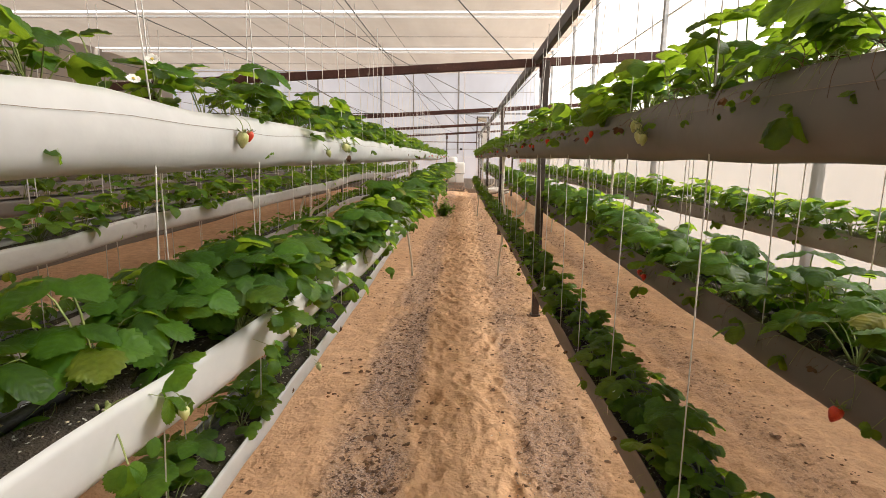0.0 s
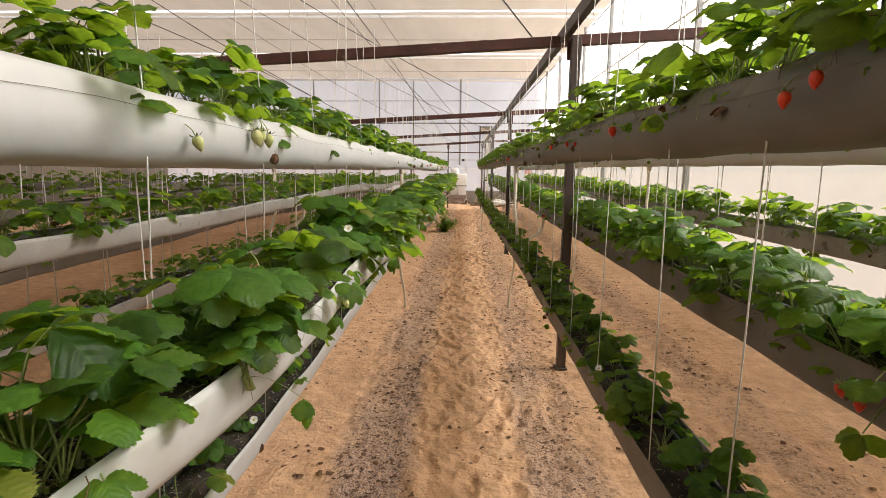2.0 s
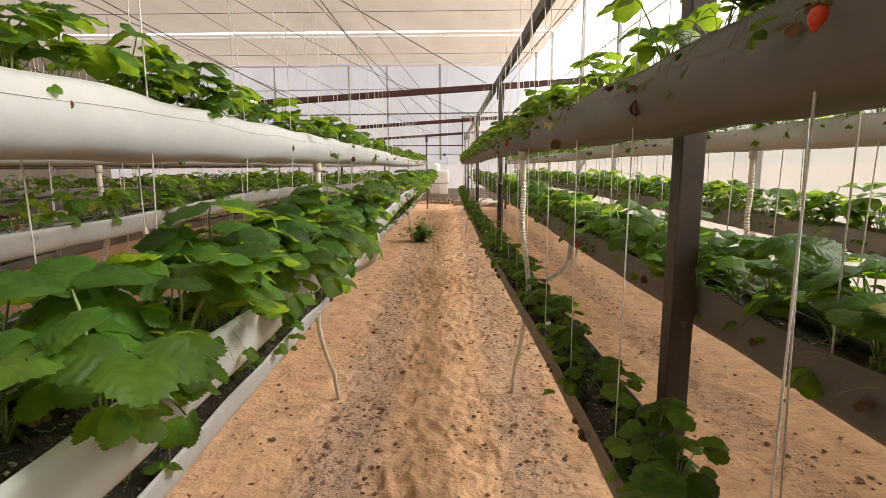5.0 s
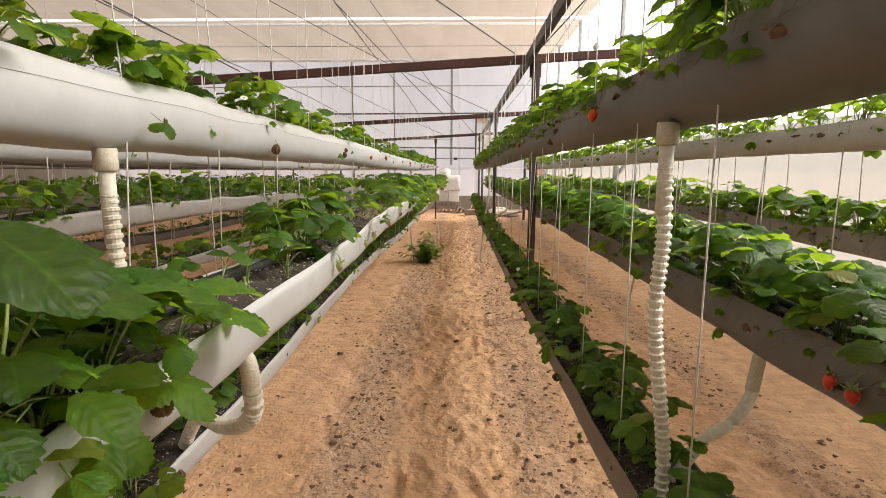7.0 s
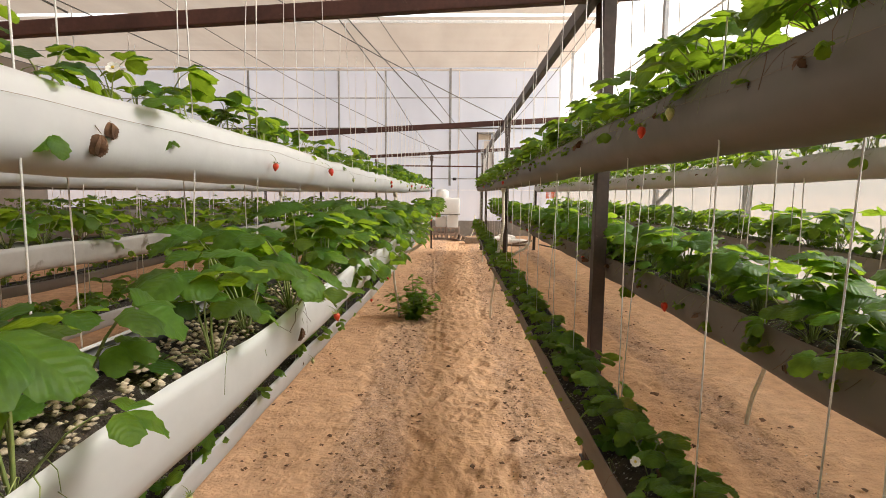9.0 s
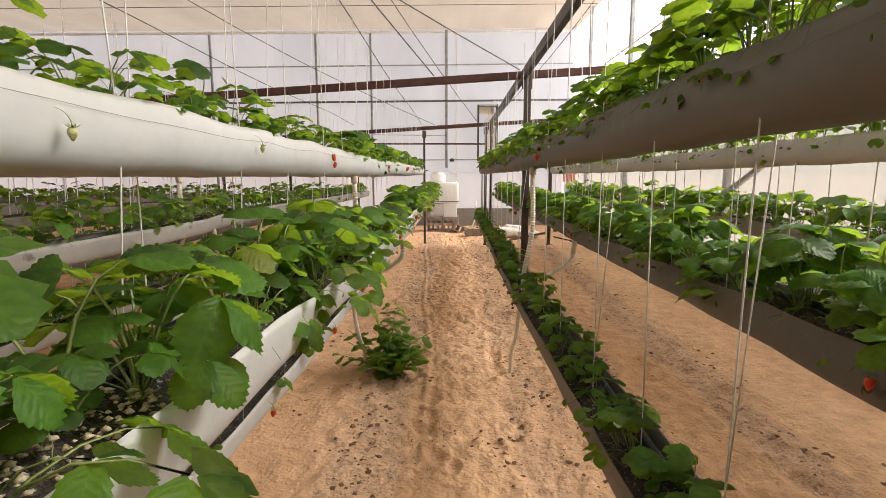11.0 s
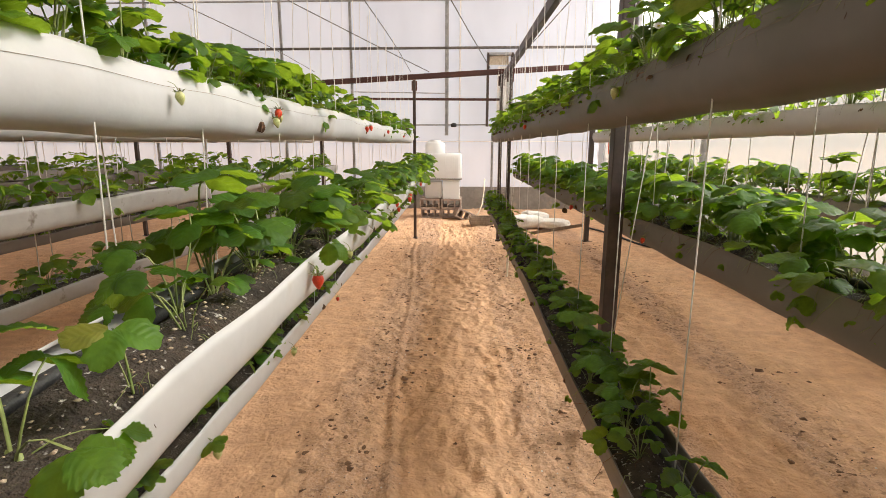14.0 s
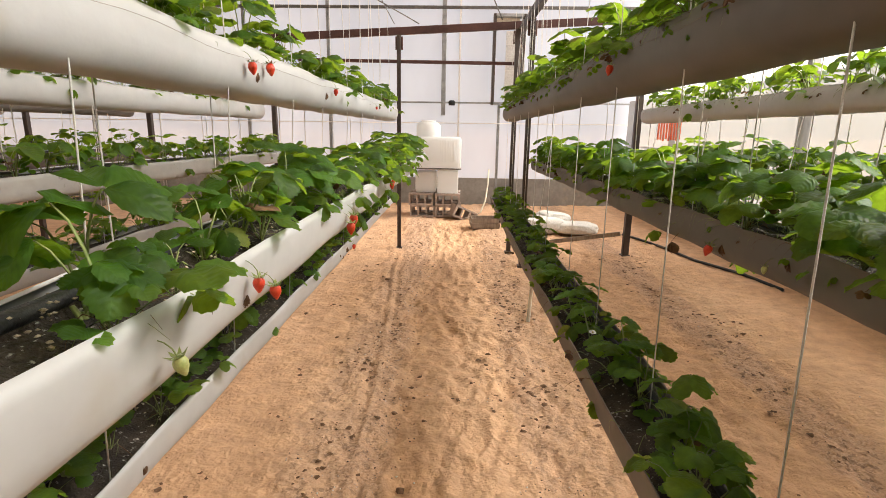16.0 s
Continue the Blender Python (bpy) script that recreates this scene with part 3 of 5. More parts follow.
L1 = row(-0.68, True, (-1.2, 22.15), True, 1.0)
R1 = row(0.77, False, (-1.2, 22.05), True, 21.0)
L1[0].stand = [(1.5, 0.25), (2.3, 0.35), (2.6, 0.9), (5, 0.9), (6.0, 0.8), (6.7, 0.95), (7.0, 0.7), (7.3, 0.6), (8, 0.7), (9.5, 0.6), (10.5, 0.5), (12.5, 0.5), (13.6, 0.4), (14.2, 0.1), (14.7, 1), (16.8, 1), (17.5, 0.6), (22, 0.7)]
L1[1].stand = [(1, 0.95), (2.6, 0.95), (3.6, 0.95), (5.5, 0.9), (6.4, 1.1), (7.15, 1.0), (7.4, 0.2), (7.95, 0.15), (8.12, 1.1), (8.6, 1.1), (8.8, 0.2), (9.3, 0.15), (10.0, 0.9), (11.5, 1.0), (12.6, 0.9), (13.3, 1.0), (14.2, 0.8), (14.5, 0.1), (15.0, 0.1), (15.2, 0.9), (15.7, 0.9), (16.3, 0.9), (16.9, 0.35), (17.5, 0.75), (22, 0.9)]
L1[2].stand = [(0, 0.75), (10, 0.6), (22, 0.75)]
R1[0].stand = [(1, 1.05), (5.6, 1.0), (6.0, 0.35), (6.6, 0.4), (7.2, 0.9), (22, 1.05)]
R1[1].stand = [(1, 1.1), (22, 1.1)]
R1[2].stand = [(1, 0.75), (9, 0.8), (16, 0.6), (22, 0.7)]
R2 = row(2.22, False, (0.0, 22.0), False, 41.0)
for tr in R2:
    tr.stand = [(0, 1.0), (22, 1.0)]
    tr.grow *= 1.12
R2[1].grow = 1.12
FAR_LEFT = [row(-0.68 - 1.45 * k, True, (0.0, 22.1), False, 61.0 + 20 * k) for k in (1, 2, 3, 4)]
for trs in FAR_LEFT:
    for tr in trs:
        tr.stand = [(0, 0.9), (22, 0.9)]


# ---- strawberry plants ----
def blade(t):
    """Half width of a strawberry leaflet along its length: wedge at the foot, round at the tip."""
    return math.sin(math.pi * (0.02 + 0.97 * t) ** 1.22) ** 0.66


def leaflet(length, width, fold, droop, stations, rg):
    """One toothed, pleated leaflet along +X from the origin: vertices and faces."""
    v, f = [], []
    for i in range(stations + 1):
        t = math.sin(i / stations * math.pi / 2) ** 1.1
        w = width * blade(t) + 0.001
        out = 0 < i < stations
        tip = out and i % 2
        x, z = t * length, -droop * t * t * length
        wave = 0.07 * width * math.sin(t * 8 + rg)
        pleat = 0.022 * length * (1 if tip else -1) * math.sin(math.pi * t)
        we = w * (1.07 if tip else 0.93) if out else w
        fore = length * (0.055 if tip else -0.005) * min(1, 1.6 * t)
        edge = fold * w * 0.72 - 0.30 * w * w / width
        for side in (1, -1):
            rows = [(x + fore, side * we, z + edge + side * wave), (x + fore * 0.4, side * w * 0.56, z + fold * w * 0.56 + side * wave * 0.4 + pleat)]
            v += rows if side > 0 else []
            if side > 0:
                v.append((x, 0, z))
            else:
                v += rows[::-1]
    cols = 5
    for i in range(stations):
        for k in range(cols - 1):
            a = i * cols + k
            f.append((a, a + cols, a + cols + 1, a + 1))
    return v, f


def simple_leaflet(length, width, fold, droop, stations, rg):
    """The same leaf blade with fewer faces, for the rows farther off."""
    v, f = [], []
    for i in range(stations + 1):
        t = math.sin(i / stations * math.pi / 2) ** 1.1
        w = width * blade(t) + 0.001
        if 0 < i < stations:
            w *= 1.08 if i % 2 else 0.90
        x, z = t * length, -droop * t * t * length
        v += [(x, w, z + fold * w * 0.6), (x, 0, z), (x, -w, z + fold * w * 0.6)]
    for i in range(stations):
        for k in range(2):
            a = i * 3 + k
            f.append((a, a + 3, a + 4, a + 1))
    return v, f


def leaf_arrays(reach, height, size, rg, fine=True, stations=16):
    """A stalk that rises from the origin and leans to +X, with three leaflets at its end."""
    verts, faces, slots, uvs = [], [], [], []
    segs = 4 if stations > 6 else 2
    tip = Vector((reach, 0, height))
    mid = Vector((reach * 0.25, 0, height * 0.75 + 0.03))
    pts = []
    for i in range(segs + 1):
        t = i / segs
        pts.append(Vector((0, 0, 0)) * (1 - t) ** 2 + mid * 2 * t * (1 - t) + tip * t * t)
    for i, p in enumerate(pts):
        r = 0.0026 - 0.0009 * i / segs
        for k in range(3):
            a = k * 2.094
            verts.append(p + Vector((math.cos(a) * r, math.sin(a) * r, 0)))
            uvs.append((0.0, 0.5))
    for i in range(segs):
        for k in range(3):
            faces.append((i * 3 + k, i * 3 + (k + 1) % 3, i * 3 + 3 + (k + 1) % 3, i * 3 + 3 + k))
            slots.append(1)
    make = leaflet if fine else simple_leaflet
    tilt = rg.uniform(-0.35, 0.30) - (0.5 if height < 0.03 else 0)
    for turn, s in ((0, 1.0), (1.25, 0.93), (-1.25, 0.93)):
        L = size * s * rg.uniform(0.92, 1.08)
        lv, lf = make(L, L * rg.uniform(0.40, 0.50), rg.uniform(0.12, 0.62), rg.uniform(0.1, 0.55), stations, rg.uniform(0, 6))
        m = Matrix.Translation(tip) @ Matrix.Rotation(turn + rg.uniform(-0.15, 0.15), 4, "Z") @ Matrix.Rotation(-tilt + rg.uniform(-0.2, 0.2), 4, "Y") @ Matrix.Rotation(rg.uniform(-0.25, 0.25), 4, "X") @ Matrix.Translation((0.004, 0, 0))
        o = len(verts)
        verts += [m @ Vector(q) for q in lv]
        faces += [tuple(o + i for i in fc) for fc in lf]
        slots += [0] * len(lf)
        cols = (1, 0.5, 0, -0.5, -1) if fine else (1, 0, -1)
        uvs += [(i // len(cols) / stations, cols[i % len(cols)]) for i in range(len(lv))]
    return verts, faces, slots, uvs


lrng = random.Random(11)
SHAPES = []
for i in range(22):
    if i < 12:
        SHAPES.append((lrng.uniform(0.03, 0.11), lrng.uniform(0.09, 0.20), lrng.uniform(0.050, 0.082)))
    elif i < 18:
        SHAPES.append((lrng.uniform(0.07, 0.13), lrng.uniform(0.03, 0.10), lrng.uniform(0.046, 0.072)))
    else:
        SHAPES.append((lrng.uniform(0.10, 0.13), lrng.uniform(-0.06, 0.01), lrng.uniform(0.040, 0.058)))
LEAVES = []
for s in SHAPES:
    v, f, sl, uv = leaf_arrays(*s, lrng)
    LEAVES.append(mesh_of("leaf", v, f, [LEAF, STEM], sl, uvs=uv))
srng = random.Random(11)
def leaf_set(fine, stations):
    made = []
    for s in SHAPES:
        v, f, sl, uv = leaf_arrays(*s, srng, fine, stations)
        made.append((np.array([tuple(q) for q in v]), [tuple(q) for q in f], sl, [c for fc in f for i in fc for c in uv[i]]))
    return made


FARLEAVES = leaf_set(False, 5)
MIDLEAVES = leaf_set(True, 9)


def stem_arrays(rg):
    """A bare flower or runner stalk that arches from the crown over the rim."""
    verts, faces = [], []
    out, up, drop = rg.uniform(0.05, 0.15), rg.uniform(0.02, 0.09), rg.uniform(0.0, 0.10)
    for i in range(6):
        t = i / 5
        p = Vector((out * t, 0.02 * math.sin(t * 3 + rg.random()), up * 4 * t * (1 - t) * 0.8 + 0.02 - drop * t * t))
        r = 0.0016 - 0.0007 * t
        verts += [p + Vector((0, r * math.cos(k * 2.094), r * math.sin(k * 2.094))) for k in range(3)]
    for i in range(5):
        for k in range(3):
            faces.append((i * 3 + k, i * 3 + (k + 1) % 3, i * 3 + 3 + (k + 1) % 3, i * 3 + 3 + k))
    return np.array([tuple(q) for q in verts]), faces, [1] * len(faces), [0.0, 0.5] * (4 * len(faces))


STEMS = [stem_arrays(srng) for _ in range(14)]


def berry_mesh(mat, length, name):
    rings, sides = 7, 9
    verts, faces = [], []
    for i in range(rings):
        t = i / (rings - 1)
        r = length * 0.42 * math.sin(math.pi * (0.13 + 0.80 * t)) ** 0.8 * (1.12 - 0.55 * t)
        for k in range(sides):
            a = 2 * math.pi * k / sides + (i % 2) * 0.35
            verts.append((r * math.cos(a), r * math.sin(a), -length * t))
    for i in range(rings - 1):
        for k in range(sides):
            faces.append((i * sides + k, i * sides + (k + 1) % sides, (i + 1) * sides + (k + 1) % sides, (i + 1) * sides + k))
    faces.append(tuple(range((rings - 1) * sides, rings * sides)))
    body = mesh_of(name, verts, faces, mat)
    verts, faces = [], []
    for k in range(7):
        a = 2 * math.pi * k / 7
        o = len(verts)
        d, s = Vector((math.cos(a), math.sin(a), 0)), Vector((-math.sin(a), math.cos(a), 0))
        verts += [Vector((0, 0, 0.003)), d * length * 0.32 + s * length * 0.11 + Vector((0, 0, 0.001)), d * length * 0.62 + Vector((0, 0, 0.007)), d * length * 0.32 - s * length * 0.11 + Vector((0, 0, 0.001))]
        faces.append((o, o + 1, o + 2, o + 3))
    # the fruit stalk, up and back to the trough's rim
    o = len(verts)
    for i in range(5):
        t = i / 4
        p = Vector((-0.035 * t * t, 0, 0.055 * t - 0.02 * t * t))
        verts += [p + Vector((0.0012 * math.cos(k * 2.094), 0.0012 * math.sin(k * 2.094), 0)) for k in range(3)]
    for i in range(4):
        for k in range(3):
            faces.append((o + i * 3 + k, o + i * 3 + (k + 1) % 3, o + i * 3 + 3 + (k + 1) % 3, o + i * 3 + 3 + k))
    return body, mesh_of("calyx", verts, faces, STEM)


BERRIES = {"red": [berry_mesh(RED, s, "berry") for s in (0.030, 0.036)], "pale": [berry_mesh(PALE, s, "berry") for s in (0.026, 0.033)]}


def flower_mesh():
    verts, faces, slots = [], [], []
    for k in range(5):
        a = 2 * math.pi * k / 5
        d, s = Vector((math.cos(a), math.sin(a), 0)), Vector((-math.sin(a), math.cos(a), 0))
        o = len(verts)
        verts += [d * 0.002, d * 0.008 + s * 0.0085, d * 0.0145 + s * 0.005 + Vector((0, 0, 0.003)), d * 0.0145 - s * 0.005 + Vector((0, 0, 0.003)), d * 0.008 - s * 0.0085 + Vector((0, 0, 0.0012))]
        faces.append((o, o + 1, o + 2, o + 3, o + 4))
        slots.append(0)
    o = len(verts)
    verts += [Vector((0.004 * math.cos(k * 1.047), 0.004 * math.sin(k * 1.047), 0.003)) for k in range(6)] + [Vector((0, 0, 0.006))]
    faces += [(o + k, o + (k + 1) % 6, o + 6) for k in range(6)]
    slots += [1] * 6
    return mesh_of("flower", verts, faces, [PETAL, YELLOW], slots)


FLOWER = flower_mesh()


def crown_mesh(rg):
    bm = bmesh.new()
    for i in range(6):
        a, l = rg.uniform(0, 6.28), rg.uniform(0.012, 0.03)
        m = Matrix.Translation((math.cos(a) * 0.008, math.sin(a) * 0.008, l / 2 - 0.012)) @ Matrix.Rotation(rg.uniform(-0.5, 0.5), 4, "X") @ Matrix.Rotation(rg.uniform(-0.5, 0.5), 4, "Y")
        bmesh.ops.create_cone(bm, cap_ends=True, segments=5, radius1=0.006, radius2=0.003, depth=l + 0.02, matrix=m)
    return bm_mesh("strawberry_plant", bm, STEM, True)


CROWNS = [crown_mesh(lrng) for _ in range(4)]
DRYLEAF = mesh_of("dry_leaf", *leaf_arrays(0.10, -0.04, 0.042, lrng)[:2], DRY)


def leaf_pose(rg, vigour):
    """A random turn, lean and size of a leaf about its crown."""
    return Matrix.Rotation(rg.uniform(0, 6.283), 4, "Z") @ Matrix.Rotation(rg.uniform(-0.32, 0.32), 4, "X") @ Matrix.Rotation(rg.uniform(-0.3, 0.35), 4, "Y") @ Matrix.Scale(rg.uniform(0.6, 1.18) * vigour, 4)


def vigour_at(tr, y):
    """How well the plants stand at y: thin and thick stretches along the trough."""
    v = lerp(tr.stand, y) if tr.stand else 0.62
    return max(0.0, min(1.0, v + (0.3 if tr.stand else 0.7) * noise.noise((y * 0.9, tr.seed * 3.1, 8))))


def plant(tr, y, rg, colour_side):
    x = tr.centre(y) + rg.uniform(-0.03, 0.03)
    v = vigour_at(tr, y)
    ob = put("strawberry_plant", rg.choice(CROWNS), m=pose(x, y, tr.top(y) - 0.022, 0, 0, rg.uniform(0, 360)))
    tagged(ob, "strawberry plant with toothed green leaves growing in the trough", "strawberry plant", "strawberry plants")
    n = int(2 + 11.5 * v + rg.random())
    for i in range(n):
        me = LEAVES[rg.choices(range(22), weights=[4] * 12 + [3] * 6 + [0.6] * 4)[0]]
        put("leaf", me, ob, leaf_pose(rg, (0.78 + 0.35 * v) * tr.grow))
    return ob


def fruit(tr, y, kind, rg, side, drop=None, size=1.0):
    """A berry hung over the rim; side: +1 or -1 in x."""
    rim = tr.centre(y) + side * (tr.half * 0.86)
    z = tr.top(y) - (drop if drop is not None else rg.uniform(0.03, 0.075))
    out = 0.035 if z < tr.top(y) - 0.02 else 0.02
    body, calyx = rg.choice(BERRIES[kind])
    ob = put("strawberry", body, m=pose(rim + side * out, y, z, rg.uniform(-14, 14), rg.uniform(-14, 14), 0 if side > 0 else 180) @ Matrix.Scale(size, 4))
    words = "ripe red strawberry hanging over the trough's rim" if kind == "red" else "pale green unripe strawberry hanging over the trough's rim"
    put("calyx", calyx, ob, label="green leafy calyx and stalk")
    return tagged(ob, words, "strawberry", "hanging strawberries")


prng = random.Random(23)
NEAR = [(t, side) for t, side in zip(L1 + R1, (1, 1, 1, -1, -1, -1))]
for tr, side in NEAR:
    ys = np.linspace(1.5, 21.8, 50)
    for y in ys:
        plant(tr, float(y) + prng.uniform(-0.09, 0.09), prng, side)


for i in range(30):
    # a lush stretch that leans out over the aisle
    ob = plant(L1[1], prng.uniform(4.4, 7.0) if i < 10 else prng.uniform(6.9, 7.2) if i < 14 else prng.uniform(1.7, 4.6), prng, 1)
    ob.location.x += prng.uniform(0.03, 0.09)


for i in range(34):
    # plants at the rim whose lower leaves hang over the liner
    y = 7.25 if i == 0 else 14.47 if i == 1 else prng.choice((prng.uniform(1.5, 5.2), prng.uniform(1.5, 5.2), prng.uniform(5.2, 6.9), prng.uniform(9.6, 13.0), prng.uniform(15.6, 21.5)))
    tr = L1[1]
    ob = put("strawberry_plant", prng.choice(CROWNS), m=pose(tr.centre(y) + 0.05, y, tr.top(y) - 0.02, 0, 12, 0))
    tagged(ob, "strawberry plant spilling over the rim of the trough", "strawberry plant", "strawberry plants")
    for k in range(prng.randint(3, 5)):
        turn = Matrix.Rotation(prng.gauss(0, 0.8), 4, "Z") @ Matrix.Rotation(prng.uniform(-0.1, 0.5), 4, "Y")
        put("leaf", LEAVES[prng.randrange(12, 22)], ob, turn @ Matrix.Scale(prng.uniform(0.6, 1.05), 4))


def foliage(tr, name, pitch, leaves, y_from, y_to, fine=False):
    """All the plants of a stretch of trough that nobody could count, as one mesh."""
    va, fa, sa, ua, o = [], [], [], [], 0
    y = y_from
    while y < y_to:
        v = vigour_at(tr, y)
        base = Matrix.Translation((tr.centre(y) + prng.uniform(-0.05, 0.085 if tr is L1[1] else 0.05), y, tr.top(y) - 0.025))
        count = int(leaves * (0.05 + 1.1 * v) + prng.random())
        for i in range(count + (int(5 + 10 * v) if fine else 2)):
            if i < count:
                k = prng.choices(range(22), weights=[4] * 12 + [3] * 6 + [0.6] * 4)[0]
                vv, ff, ss, uu = (MIDLEAVES if fine else FARLEAVES)[k]
                if prng.random() < 0.02:
                    ss, vv = [2] * len(ss), vv * 0.55
            else:
                vv, ff, ss, uu = prng.choice(STEMS)
                if prng.random() < 0.3:
                    ss = [2] * len(ss)
            m = np.array(base @ leaf_pose(prng, (0.78 + 0.35 * v) * tr.grow * (1 if i < count else 0.6)))
            va.append(vv @ m[:3, :3].T + m[:3, 3])
            fa += [tuple(o + q for q in fc) for fc in ff]
            sa += ss
            ua += uu
            o += len(vv)
        y += pitch * prng.uniform(0.7, 1.3)
    me = bpy.data.meshes.new(name)
    me.from_pydata(np.concatenate(va).tolist(), [], fa)
    me.uv_layers.new(name="UVMap")
    me.uv_layers[0].data.foreach_set("uv", ua)
    me.materials.append(LEAF)
    me.materials.append(STEM)
    me.materials.append(DRY)
    me.polygons.foreach_set("material_index", sa)
    me.polygons.foreach_set("use_smooth", [True] * len(me.polygons))
    return tagged(put(name, me), "dense green strawberry foliage along a hanging trough", "strawberry foliage", kind="stuff")


for tr, side in NEAR:
    foliage(tr, "strawberry_foliage", 0.16, 9.5, 0.2, 21.9, True)
for trs in [R2] + FAR_LEFT:
    for tr in trs:
        foliage(tr, "strawberry_foliage", 0.18 if trs is R2 or trs is FAR_LEFT[0] else 0.24, 14 if tr is R2[1] else 9 if trs is R2 else 12 if trs is FAR_LEFT[0] else 6.5, 1.0, 21.8)

# berries where they catch the eye, then a thin scatter
for tr, side, spots in ((L1[0], 1, [(3.41, "pale"), (3.74, "pale"), (3.79, "pale"), (3.84, "pale"), (2.55, "red"), (2.5, "pale"), (11.5, "red"), (13.86, "red"), (13.90, "red"), (15.5, "pale"), (16.16, "red"), (18.05, "red"), (16.13, "pale"), (16.17, "pale"), (17.9, "red"), (19.0, "red")]),
                         (L1[1], 1, [(8.78, "pale"), (9.23, "red"), (8.6, "pale"), (14.17, "red"), (15.47, "red"), (6.23, "red"), (6.05, "pale"), (6.9, "red"), (15.84, "pale"), (17.86, "red"), (17.91, "red"), (1.9, "pale"), (2.35, "pale"), (17.1, "red"), (18.9, "red"), (18.95, "red"), (12.9, "red")]),
                         (L1[2], 1, [(14.0, "red"), (15.6, "pale"), (17.1, "red"), (7.5, "pale"), (9.3, "pale"), (16.3, "pale"), (3.3, "pale")]),
                         (R1[0], -1, [(3.11, "red"), (3.04, "red"), (4.07, "red"), (8.3, "red"), (14.3, "red"), (10.3, "red"), (2.47, "pale"), (2.49, "pale"), (2.52, "pale"), (2.54, "pale"), (2.505, "pale"), (6.73, "pale"), (6.85, "pale"), (15.94, "pale"), (5.3, "red"), (18.0, "red")]),
                         (R1[1], -1, [(3.3, "red"), (3.36, "red"), (10.9, "red"), (7.6, "red"), (17.9, "red"), (2.1, "red"), (12.2, "red"), (16.5, "red")])):
    for y, kind in spots:
        fruit(tr, y, kind, prng, side, size=prng.uniform(0.85, 1.1) * (1.45 if tr is L1[0] and kind == "pale" and y < 4 else 1))
    for i in range(5):
        fruit(tr, prng.uniform(1.5, 21.5), prng.choice(["red", "pale", "pale"]), prng, side, size=prng.uniform(0.7, 1.0))
for tr, side in NEAR:
    for i in range(16):
        y = prng.uniform(1.4, 21.5)
        ob = put("flower", FLOWER, m=pose(tr.centre(y) + side * prng.uniform(0.0, 0.12), y, tr.top(y) + prng.uniform(0.03, 0.15), prng.uniform(-60, 60), side * prng.uniform(0, 70), 0) @ Matrix.Scale(prng.uniform(0.75, 1.0), 4))
        tagged(ob, "small white strawberry flower with a yellow heart", "flower", "strawberry flowers")
    for i in range(12):
        y = prng.uniform(1.4, 21.5)
        ob = put("dried_leaf", DRYLEAF, m=pose(tr.centre(y) + side * (tr.half - 0.06), y, tr.top(y) - 0.005, prng.uniform(-15, 15), prng.uniform(0, 25), (0 if side > 0 else 180) + prng.uniform(-30, 30)) @ Matrix.Scale(prng.uniform(0.5, 0.75), 4))
        tagged(ob, "withered brown strawberry leaf drooping over the rim", "dried leaf", "dried leaves")


for tr, side, y, drop, size in ((L1[0], 1, 8.66, 0.02, 1.0), (L1[0], 1, 9.88, 0.0, 1.0), (L1[0], 1, 16.05, 0.02, 0.9), (L1[0], 1, 18.0, 0.01, 0.8), (L1[0], 1, 3.95, 0.03, 0.9), (R1[0], -1, 6.75, 0.04, 1.0), (R1[0], -1, 5.9, 0.0, 0.9), (R1[0], -1, 9.2, 0.03, 0.8), (R1[1], -1, 18.2, 0.05, 1.1)):
    ob = put("dried_leaf", DRYLEAF, m=pose(tr.centre(y) + side * (tr.half - 0.05), y, tr.top(y) - drop, 0, 28, 0 if side > 0 else 180) @ Matrix.Scale(0.85 * size, 4))
    tagged(ob, "withered brown strawberry leaf drooping over the rim", "dried leaf", "dried leaves")


